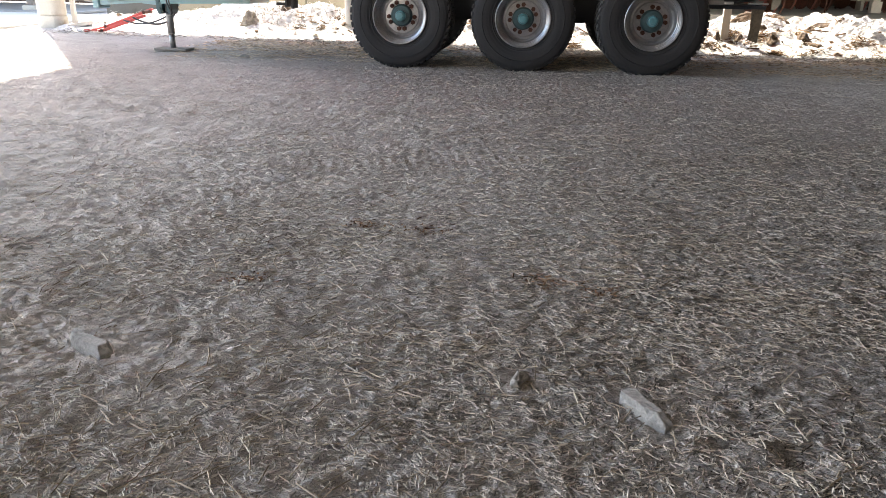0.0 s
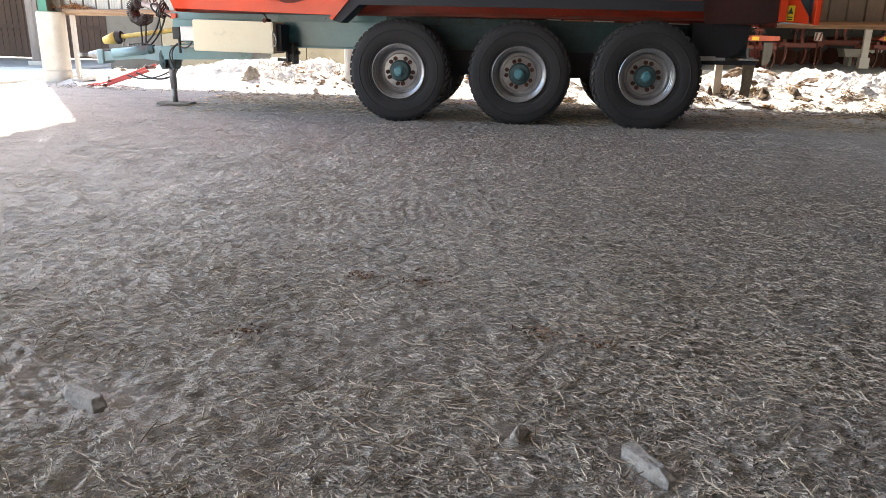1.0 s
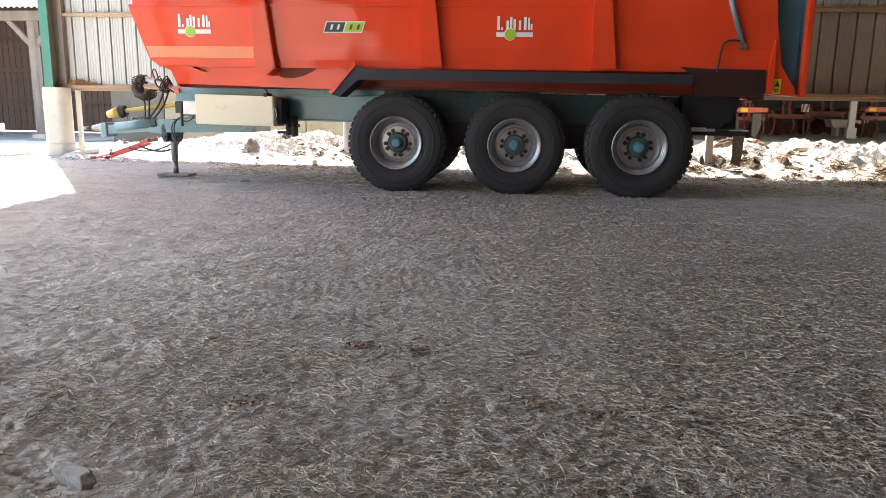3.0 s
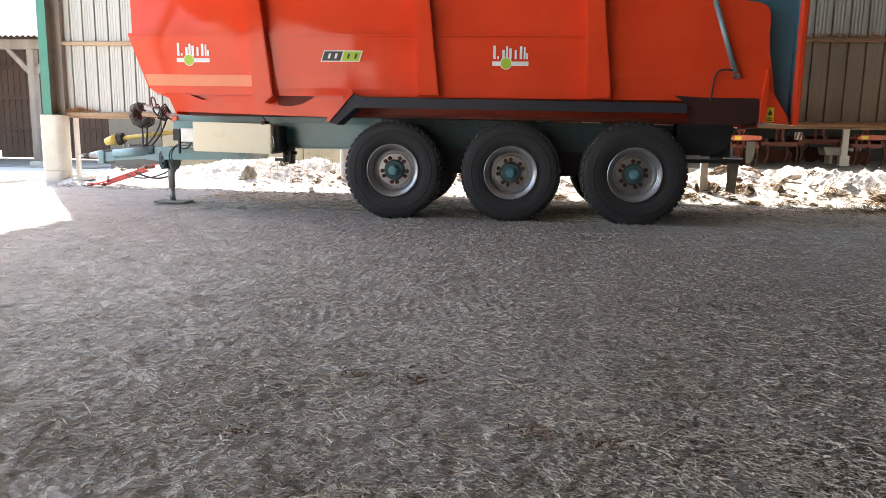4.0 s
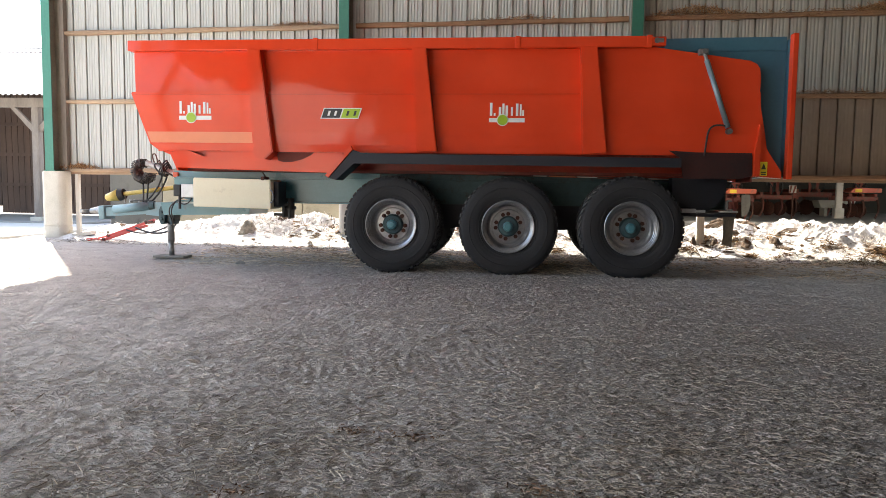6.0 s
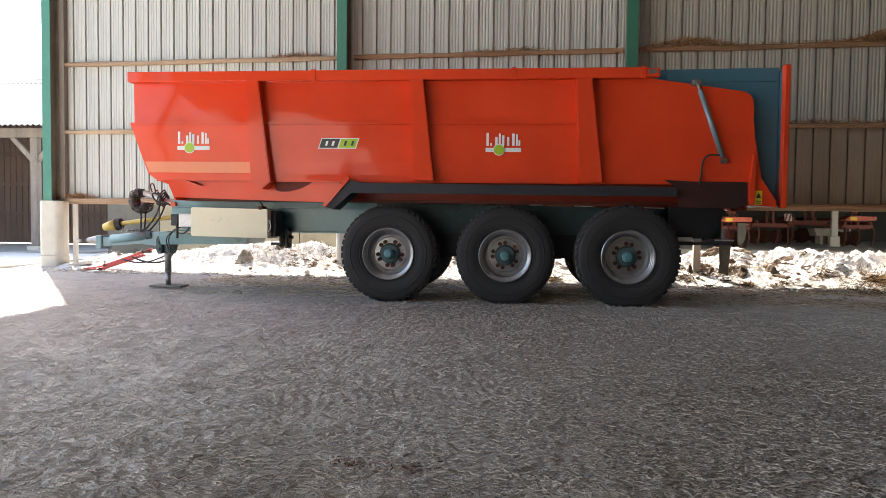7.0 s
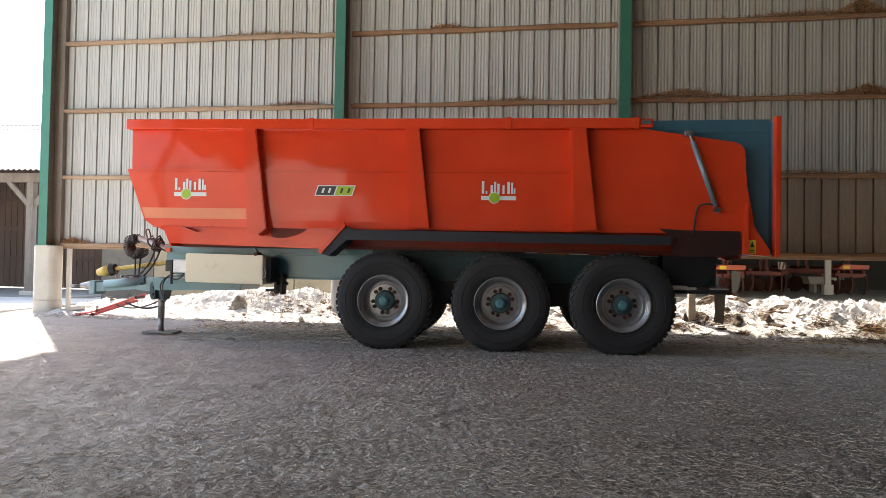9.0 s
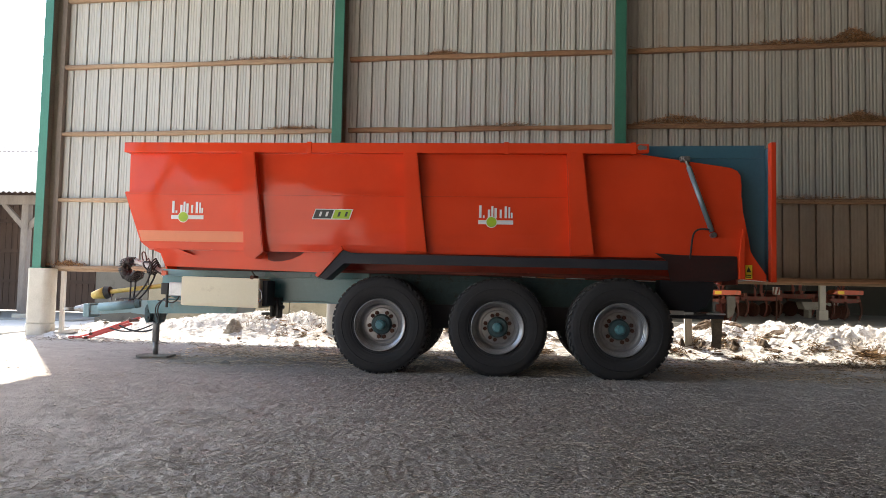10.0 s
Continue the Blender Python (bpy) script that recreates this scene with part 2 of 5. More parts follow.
M_TIMBER = mat("grey_timber", (0.16, 0.13, 0.11), (0.30, 0.26, 0.22), 2, 0.85, fine=30, bump=0.5, stretch=(2, 2, 0.3))
M_DARKWOOD = mat("dark_boards", (0.05, 0.032, 0.026), (0.10, 0.065, 0.05), 1.2, 0.9, fine=25, bump=0.4, stretch=(2, 2, 0.3), rand=0.25)
M_BACK = mat("dark_backing", (0.025, 0.024, 0.02), (0.05, 0.046, 0.038), 1.0, 0.9, fine=20, bump=0.3)
M_ROOF = mat("fibre_cement", (0.36, 0.35, 0.33), (0.5, 0.49, 0.46), 1.0, 0.9, fine=20, bump=0.3)
M_CEIL = mat("roof_lining", (0.17, 0.155, 0.14), (0.25, 0.235, 0.21), 0.7, 0.9, fine=10, bump=0.1)
M_HEAP = mat("sunlit_manure", (0.42, 0.40, 0.37), (0.70, 0.675, 0.635), 7, 0.95, fine=45, bump=1.0, depth=0.03, stain=(0.16, 0.095, 0.045), stain_scale=2.6, stain_at=0.56)
M_CHUNK = mat("rubble_chunk", (0.13, 0.08, 0.045), (0.58, 0.52, 0.44), 5, 0.95, fine=30, bump=0.6, rand=1.1)
M_STONE = mat("grey_stone", (0.15, 0.143, 0.135), (0.41, 0.39, 0.365), 16, 0.9, fine=90, bump=0.7, depth=0.004, grain_part=0.5)
M_ORANGE = mat("machine_paint", (0.15, 0.03, 0.018), (0.25, 0.05, 0.026), 3, 0.6, stain=(0.12, 0.075, 0.05), stain_scale=4, stain_at=0.53)
M_HOOD = mat("hood_paint", (0.45, 0.075, 0.03), (0.58, 0.11, 0.04), 3, 0.45, stain=(0.2, 0.09, 0.05), stain_scale=4, stain_at=0.6)
M_ARM = mat("faded_red_paint", (0.42, 0.04, 0.03), (0.55, 0.07, 0.05), 4, 0.5, stain=(0.25, 0.10, 0.08), stain_scale=4, stain_at=0.6)
M_LEG = mat("grey_paint", (0.17, 0.168, 0.165), (0.27, 0.265, 0.26), 5, 0.5, metal=0.2, fine=30, bump=0.1, stain=(0.12, 0.08, 0.05), stain_scale=6, stain_at=0.62)
M_FOOT = mat("dusty_plate", (0.16, 0.145, 0.125), (0.32, 0.30, 0.265), 6, 0.85, fine=40, bump=0.2, stain=(0.12, 0.07, 0.04), stain_scale=6, stain_at=0.6)
M_FLAP = mat("muddy_flap", (0.07, 0.05, 0.032), (0.22, 0.165, 0.11), 5, 0.9, fine=40, stain=(0.10, 0.065, 0.04), stain_scale=5, stain_at=0.60)


# ---- mesh helpers ----
def box(bm, x0, x1, y0, y1, z0, z1, bevel=0.0):
    g = bmesh.ops.create_cube(bm, size=1.0, matrix=Matrix.Translation(((x0 + x1) / 2, (y0 + y1) / 2, (z0 + z1) / 2)) @ Matrix.Diagonal((x1 - x0, y1 - y0, z1 - z0, 1)))
    if bevel:
        es = list({e for v in g["verts"] for e in v.link_edges})
        bmesh.ops.bevel(bm, geom=es, offset=bevel, segments=2, affect="EDGES", profile=0.5)
    return bm


def rod(bm, a, b, r, r2=None, seg=16):
    a, b = Vector(a), Vector(b)
    m = Matrix.Translation((a + b) / 2) @ (b - a).to_track_quat("Z", "Y").to_matrix().to_4x4()
    bmesh.ops.create_cone(bm, cap_ends=True, segments=seg, radius1=r, radius2=r if r2 is None else r2, depth=(b - a).length, matrix=m)
    return bm


def prism(bm, pts, lo, hi, axis="y"):
    """A polygon of (a, b) pairs pushed along an axis: y takes (x, z), x takes (y, z), z takes (x, y)."""
    def at(p, q):
        return {"y": (p[0], q, p[1]), "x": (q, p[0], p[1]), "z": (p[0], p[1], q)}[axis]
    v0 = [bm.verts.new(at(p, lo)) for p in pts]
    v1 = [bm.verts.new(at(p, hi)) for p in pts]
    bm.faces.new(v0)
    bm.faces.new(v1[::-1])
    for i in range(len(pts)):
        j = (i + 1) % len(pts)
        bm.faces.new((v0[j], v0[i], v1[i], v1[j]))
    bmesh.ops.recalc_face_normals(bm, faces=bm.faces[:])
    return bm


def lathe(bm, prof, seg=48, centre=(0, 0, 0)):
    """Turns (radius, y) pairs round the y axis."""
    rings = []
    for r, y in prof:
        rings.append([bm.verts.new((centre[0] + r * math.cos(2 * math.pi * k / seg), centre[1] + y, centre[2] + r * math.sin(2 * math.pi * k / seg))) for k in range(seg)])
    for p, q in zip(rings, rings[1:]):
        for k in range(seg):
            bm.faces.new((p[k], p[(k + 1) % seg], q[(k + 1) % seg], q[k]))
    bmesh.ops.recalc_face_normals(bm, faces=bm.faces[:])
    return bm


def mesh_of(name, bm, material, smooth=False):
    me = bpy.data.meshes.new(name)
    bm.to_mesh(me)
    bm.free()
    me.materials.append(material)
    if smooth:
        me.shade_smooth()
    return me


def part(name, bm, material, parent, label="", smooth=False):
    ob = new(name, mesh_of(name, bm, material, smooth))
    ob.parent = parent
    if label:
        tagged(ob, label)
    return ob


def single(name, bm, material, label, category, kind="", smooth=False, group=""):
    return tagged(new(name, mesh_of(name, bm, material, smooth)), label, category, group, kind)


def thing(name, label, category, m=None, group="", kind=""):
    ob = new(name)
    ob.empty_display_size = 0.1
    if m is not None:
        ob.matrix_world = m
    return tagged(ob, label, category, group, kind)


def wire(name, pts, r, material, parent, label="", steps=12):
    cu = bpy.data.curves.new(name, "CURVE")
    cu.dimensions, cu.bevel_depth, cu.bevel_resolution = "3D", r, 2
    cu.resolution_u = steps
    sp = cu.splines.new("NURBS")
    sp.points.add(len(pts) - 1)
    for p, q in zip(sp.points, pts):
        p.co = (*q, 1)
    sp.use_endpoint_u, sp.order_u = True, min(4, len(pts))
    cu.materials.append(material)
    tmp = bpy.data.objects.new(name, cu)
    scene.collection.objects.link(tmp)
    me = bpy.data.meshes.new_from_object(tmp.evaluated_get(bpy.context.evaluated_depsgraph_get()))
    bpy.data.objects.remove(tmp)
    me.shade_smooth()
    ob = new(name, me)
    ob.parent = parent
    if label:
        tagged(ob, label)
    return ob


def fbm(x, y, s, o=4, z=0.0):
    return noise.fractal((x * s, y * s, z), 1.0, 2.0, o)


rng = random.Random(7)

# ---- the barn ----
WALL = Matrix.Translation((-9.99, 14.40, 0)) @ Matrix.Rotation(radians(-3.51), 4, "Z")   # local: x along the wall, y outwards
U_END = 30.0
POSTS = (0.22, 6.70, 12.22, 18.1, 24.0)
RAILS = (1.45, 2.90, 4.33, 5.80, 7.28)
EAVE = 8.1


def axis(lo, hi, f0, f1, step, m0, m1):
    """Grid lines: even from f0 to f1, slowly widening to m0 and m1, then fast to the horizon."""
    out = list(np.arange(f0, f1 + 1e-6, step))
    s = step
    while out[-1] < hi:
        s *= 1.013 if out[-1] < m1 else 1.15
        out.append(out[-1] + s)
    s = step
    while out[0] > lo:
        s *= 1.013 if out[0] > m0 else 1.15
        out.insert(0, out[0] - s)
    return out


DENTS = ((1.41, 3.22, 0.07, 0.03), (1.52, 3.12, 0.06, 0.03), (1.75, 3.2, 0.07, 0.025), (1.30, 3.38, 0.05, 0.02), (0.72, 1.55, 0.045, 0.03), (0.91, 1.53, 0.06, 0.04),
         (0.86, 1.70, 0.035, 0.015), (0.02, 2.55, 0.06, 0.02), (1.9, 3.0, 0.08, 0.02),
         (-1.55, 1.95, 0.04, 0.02), (-1.2, 2.1, 0.05, 0.015))


def height(x, y):
    """Trampled ground: swells, hoof dents, clods and a faint tyre print."""
    near = max(0.0, 1.0 - max(0.0, (math.hypot(x, y) - 9) / 12))
    h = 0.022 * fbm(x, y * 1.6, 0.9, 3) + 0.007 * fbm(x, y * 1.7, 4.5, 3, 3.0) * (0.4 + 0.6 * near)
    if near > 0:
        r = fbm(x, y * 1.4, 13, 3, 7.0)
        h += near * (0.010 * r - 0.010 * max(0.0, 0.12 - abs(fbm(x * 0.7, y * 1.5, 6, 2, 11.0))) / 0.12 * 0.7)
        # trodden ridges running along the barn, with sharp crests
        k = 0.5 + 0.5 * min(1.0, max(-1.0, 2.5 * fbm(x, y, 0.8, 2, 31.0)))
        h += near * min(1.1, 0.75 + 0.06 * y) * (0.015 * (0.4 + 0.6 * k) * (0.25 - abs(fbm(x * 0.62 + 0.2 * y, y * 1.25, 11, 3, 17.0))) + 0.022 * (0.25 - abs(fbm(x * 0.6 + 0.15 * y, y * 1.2, 21, 2, 23.0))))
        # crumbly crust: small sharp-edged flakes and pits
        if y < 7.5:
            c = fbm(x * 0.75, y * 1.25, 34, 2, 51.0)
            h += near * (0.007 * min(0.35, max(-0.3, 2.2 * c)) + 0.005 * (0.3 - abs(fbm(x * 0.7 + 0.3 * y, y, 52, 1, 57.0))))
        for dx, dy, rr, d in DENTS:
            q = ((x - dx) ** 2 + ((y - dy) * 1.2) ** 2) / (rr * rr)
            if q < 6:
                h += 0.6 * d * (-math.exp(-q) + 0.45 * math.exp(-((math.sqrt(q) - 1.5) ** 2) * 3))
        across, along = (y - 4.13) * 0.93 - (x + 1.3) * 0.366, (x + 1.3) * 0.93 + (y - 4.13) * 0.366
        if abs(across) < 0.13 and -0.3 < along < 1.8:
            h += 0.006 * math.sin(along * 80 + 12 * abs(across)) * (1 - (across / 0.13) ** 2)
    return h - 0.006


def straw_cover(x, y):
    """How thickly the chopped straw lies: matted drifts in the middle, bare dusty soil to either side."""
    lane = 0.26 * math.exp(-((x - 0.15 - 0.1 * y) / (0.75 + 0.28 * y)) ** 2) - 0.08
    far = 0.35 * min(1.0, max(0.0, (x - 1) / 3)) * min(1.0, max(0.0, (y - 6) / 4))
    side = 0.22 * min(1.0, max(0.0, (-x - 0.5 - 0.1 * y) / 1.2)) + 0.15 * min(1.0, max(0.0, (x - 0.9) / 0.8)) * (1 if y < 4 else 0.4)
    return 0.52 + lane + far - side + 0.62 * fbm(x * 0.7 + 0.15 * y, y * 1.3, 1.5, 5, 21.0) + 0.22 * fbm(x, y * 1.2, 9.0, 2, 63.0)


def build_ground():
    xs, ys = axis(-450, 450, -1.6, 2.0, 0.0115, -9.0, 9.5), axis(-60, 700, 1.1, 3.3, 0.0105, 0.9, 14.0)
    verts = [(x, y, height(x, y) if abs(x) < 40 and y < 60 else 0.0) for y in ys for x in xs]
    w = len(xs)
    faces = [(j * w + i, j * w + i + 1, (j + 1) * w + i + 1, (j + 1) * w + i) for j in range(len(ys) - 1) for i in range(w - 1)]
    me = bpy.data.meshes.new("ground")
    me.from_pydata(verts, [], faces)
    me.materials.append(M_SOIL)
    me.shade_smooth()
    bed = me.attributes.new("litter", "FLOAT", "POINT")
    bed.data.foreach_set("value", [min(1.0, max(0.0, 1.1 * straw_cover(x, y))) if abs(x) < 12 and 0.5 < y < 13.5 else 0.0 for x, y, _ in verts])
    return tagged(new("ground", me), "trampled grey-brown soil floor with dust and chopped straw", "ground", kind="structure")


build_ground()
bm = bmesh.new()
box(bm, -60, -10.6, -40, 18.75, -0.2, 0.03)
single("pavement", bm, M_PAVE, "pale concrete yard beside the barn", "pavement", "structure")

# roof over the barn, rising from the eave to a ridge and falling again in front
bm = bmesh.new()
prism(bm, [(0.35, EAVE), (0.35, EAVE + 0.15), (-12, EAVE + 2.6), (-24, EAVE + 0.2), (-24, EAVE + 0.05), (-12, EAVE + 2.45)], 0.06, U_END, "x")
single("ceiling", bm, M_CEIL, "plain roof lining over the barn", "ceiling", "structure").matrix_world = WALL
# unseen side wall, its gaps set for daylight and reflections in the red paint
bm = bmesh.new()
box(bm, 0.0, 0.15, -17.3, -16.6, 0, EAVE + 1.5)
box(bm, 0.0, 0.15, -20.8, -17.3, 5.2, EAVE + 1.2)
box(bm, 0.0, 0.15, -24, -23.5, 0, EAVE + 0.6)
box(bm, 0.0, 0.15, -23.5, -20.8, 5.2, EAVE + 0.9)
single("wall_side", bm, M_CLOSE, "unseen plain side wall, gaps placed for the trailer's reflections", "wall", "structure").matrix_world = WALL
# unseen end and front walls, added to limit daylight; the front gap shapes reflections
bm = bmesh.new()
box(bm, U_END, U_END + 0.2, -24, 0.3, 0, EAVE + 2.4)
single("wall_end", bm, M_CLOSE, "unseen plain wall added to close the far end", "wall", "structure").matrix_world = WALL
bm = bmesh.new()
box(bm, 5.0, U_END, -24.0, -23.8, 0, EAVE + 0.05)
box(bm, 0.15, 5.0, -24.0, -23.8, 5.2, EAVE + 0.05)
single("wall_front", bm, M_CLOSE, "unseen plain front wall, opening placed for the trailer's reflections", "wall", "structure").matrix_world = WALL

# unseen wall closing the front yard, added for the red panels to reflect
bm = bmesh.new()
box(bm, -12, 14, -38.3, -38.0, 0, 7.5)
single("wall_yard", bm, M_PAVE, "unseen plain beige wall added as a reflector across the front yard", "wall", "structure").matrix_world = WALL


def sheet_profile(width, depth, pitch=0.2915):
    """Cross-section of a ribbed sheet seen from inside: wide pans, a deep narrow groove and shallow flutes."""
    pts, n = [], round(width / pitch)
    for k in range(n):
        o = k * pitch
        pts += [(o, 0), (o + 0.036, 0), (o + 0.052, depth), (o + 0.064, depth), (o + 0.080, 0), (o + 0.096, 0), (o + 0.112, depth), (o + 0.124, depth), (o + 0.140, 0),
                (o + 0.156, 0), (o + 0.172, depth), (o + 0.184, depth), (o + 0.200, 0), (o + 0.254, 0), (o + 0.257, 0.055), (o + 0.283, 0.055)]
    pts.append((n * pitch, 0))
    return pts


def sheet_mesh(z0, z1, material, depth=0.0062):
    bm = bmesh.new()
    prof = sheet_profile(0.8745, depth)
    a = [bm.verts.new((x, y, z0)) for x, y in prof]
    b = [bm.verts.new((x, y, z1)) for x, y in prof]
    for i in range(len(prof) - 1):
        bm.faces.new((a[i], a[i + 1], b[i + 1], b[i]))
    c = [bm.verts.new((x, y + 0.0012, z0)) for x, y in prof]
    d = [bm.verts.new((x, y + 0.0012, z1)) for x, y in prof]
    for i in range(len(prof) - 1):
        bm.faces.new((c[i + 1], c[i], d[i], d[i + 1]))
    return mesh_of("sheet", bm, material)


bm = bmesh.new()
box(bm, 0.30, U_END, 0.0, 0.05, 1.36, 1.43, 0.004)
wall_back = tagged(new("wall_back", mesh_of("wall_back", bm, M_RAIL)), "cream ribbed steel sheet wall on timber rails", "wall", kind="structure")
wall_back.matrix_world = WALL
clean, dusted_dim, low, dirt = sheet_mesh(2.90, EAVE + 0.1, M_SHEET), sheet_mesh(2.90, EAVE + 0.1, M_SHEETDUSTDIM), sheet_mesh(1.40, 2.90, M_SHEET), sheet_mesh(1.40, 2.90, M_SHEETDIRT, 0.0016)
for k in range(int((U_END + 0.2) / 0.8745)):
    u = 0.0435 + 0.8745 * k
    for me in ((clean, low) if u < 12.0 else (dusted_dim, dirt)):
        ob = new("sheet", me)
        ob.parent, ob.location = wall_back, (u, 0.06, 0)
for z in RAILS:
    for p, q in zip(POSTS, POSTS[1:]):
        bm = bmesh.new()
        n = 14
        lo = [(p + 0.16 + (q - p - 0.3) * i / n, 0.007 * math.sin(i * 0.9 + z * 3)) for i in range(n + 1)]
        rings = []
        for x, dz in lo:
            h = 0.042 + 0.006 * math.sin(x * 3 + z)
            rings.append([bm.verts.new((x, y, z + dz * 0.6 + zz)) for y, zz in ((-0.03, -h), (-0.045, -h * 0.5), (-0.045, h * 0.6), (-0.03, h), (0.055, h), (0.055, -h))])
        for a, b in zip(rings, rings[1:]):
            for i in range(6):
                bm.faces.new((a[i], a[(i + 1) % 6], b[(i + 1) % 6], b[i]))
        bm.faces.new(rings[0][::-1])
        bm.faces.new(rings[-1])
        bmesh.ops.recalc_face_normals(bm, faces=bm.faces[:])
        part("rail", bm, M_RAIL if p < 6 else M_RAILBROWN, wall_back, "weathered brown timber rail")


def steel_column(u):
    t = thing("steel_column", "green painted steel column standing on a concrete pier", "column", WALL @ Matrix.Translation((u, -0.15, 1.43)), "barn columns")
    top = EAVE - 1.43
    bm = bmesh.new()
    box(bm, -0.10, 0.10, -0.15, -0.138, 0, top)
    part("flange", bm, M_GREEN, t)
    bm = bmesh.new()
    box(bm, -0.10, 0.10, 0.128, 0.14, 0, top)
    part("flange", bm, M_DUSTY, t, "dust-covered rear flange")
    bm = bmesh.new()
    box(bm, -0.006, 0.006, -0.138, 0.128, 0, top)
    part("web", bm, M_DUSTY, t, "dust-covered web")
    bm = bmesh.new()
    box(bm, -0.13, 0.13, -0.165, 0.155, -0.012, 0.008)
    part("base_plate", bm, M_GREEN, t)


def concrete_pier(u0, u1):
    t = thing("concrete_pier", "square cream concrete pier under a steel column", "pier", WALL, "barn piers")
    def rounded(grow, z0, z1, r):
        bm = bmesh.new()
        pts = []
        for cx, cy, a0 in ((u1 + grow - r, 0.04 + grow - r, 0), (u0 - grow + r, 0.04 + grow - r, 90), (u0 - grow + r, -0.34 - grow + r, 180), (u1 + grow - r, -0.34 - grow + r, 270)):
            pts += [(cx + r * math.cos(radians(a0 + 15 * k)), cy + r * math.sin(radians(a0 + 15 * k))) for k in range(7)]
        prism(bm, pts, z0, z1, "z")
        bmesh.ops.bevel(bm, geom=[e for e in bm.edges if abs(e.verts[0].co.z - e.verts[1].co.z) < 1e-5], offset=0.012, segments=2, affect="EDGES")
        return bm
    part("shaft", rounded(0.0, 0.262, 1.418, 0.15), M_CONC, t)
    part("collar", rounded(-0.006, 0.248, 0.266, 0.15), M_CONC, t)
    part("footing", rounded(0.008, -0.2, 0.25, 0.16), M_CONC, t)


for u in POSTS:
    steel_column(u)
    concrete_pier(*((-0.005, 0.545) if u < 1 else (6.58, 7.08) if u < 7 else (u - 0.25, u + 0.25)))
bm = bmesh.new()
box(bm, 0.66, 0.74, -0.10, -0.02, 0.0, 1.36, 0.006)
single("timber_stake", bm, M_PALEWOOD, "pale timber stake beside a concrete pier", "stake").matrix_world = WALL
bm = bmesh.new()
box(bm, 13.42, 13.55, -0.12, -0.03, 0.0, 1.36, 0.006)
single("timber_stake", bm, M_PALEWOOD, "pale timber stake standing in the heap under the wall", "stake").matrix_world = WALL
# strip added for the brown zone beside the first column
bm = bmesh.new()
box(bm, 0.34, 0.46, -0.06, 0.055, 1.44, EAVE, 0.006)
single("timber_upright", bm, M_TIMBER, "grey-brown strip beside a green column", "upright").matrix_world = WALL


# ---- the trailer ----
trailer = thing("tipping_trailer", "large red three-axle tipping farm trailer with teal chassis and tailgate", "trailer", Matrix.Translation((0, 10.75, 0)))
Y0 = -1.25      # outer face of the near side, from the middle of the trailer


def tpart(name, bm, material, label="", parent=None, smooth=False):
    return part(name, bm, material, parent or trailer, label, smooth)


def side_panel(sign):
    """One side wall of the body, folded in four bands; sign -1 is the side that faces the yard."""
    bm = bmesh.new()

    def yy(z):
        for (za, ya), (zb, yb) in zip(PROFILE, PROFILE[1:]):
            if zb <= z <= za:
                return sign * (ya + (yb - ya) * (za - z) / (za - zb))
        return sign * PROFILE[-1][1]
    PROFILE = ((3.1, 1.215), (2.43, 1.222), (2.429, 1.25), (1.90, 1.25), (1.73, 1.238), (1.64, 1.225), (1.639, 1.03), (1.29, 1.02))
    bands = (
        [(-5.26, 3.02), (-5.25, 2.43), (3.17, 2.43), (3.175, 2.6), (3.16, 2.73), (3.12, 2.79), (3.04, 2.83), (1.98, 2.99), (1.80, 3.02)],
        [(-5.30, 2.429), (-5.10, 1.90), (3.25, 1.90), (3.18, 2.25), (3.17, 2.429)],
        [(-5.10, 1.90), (-5.04, 1.73), (3.28, 1.73), (3.25, 1.90)],
        [(-5.04, 1.73), (-4.92, 1.64), (3.33, 1.64), (3.28, 1.73)],
    )
    for poly in bands:
        f = bm.faces.new([bm.verts.new((x, yy(z), z)) for x, z in poly])
        if sign > 0:
            f.normal_flip()
    a = [(-5.25, 2.43), (-5.30, 2.429), (3.17, 2.429), (3.17, 2.43)]
    bm.faces.new([bm.verts.new((x, sign * (1.222 if z > 2.4295 else 1.25), z)) for x, z in a])
    bmesh.ops.remove_doubles(bm, verts=bm.verts[:], dist=3e-4)
    ob = tpart("side_panel", bm, M_RED, "glossy red folded steel side")
    so = ob.modifiers.new("thickness", "SOLIDIFY")
    so.thickness, so.offset = 0.012, 0
    return ob


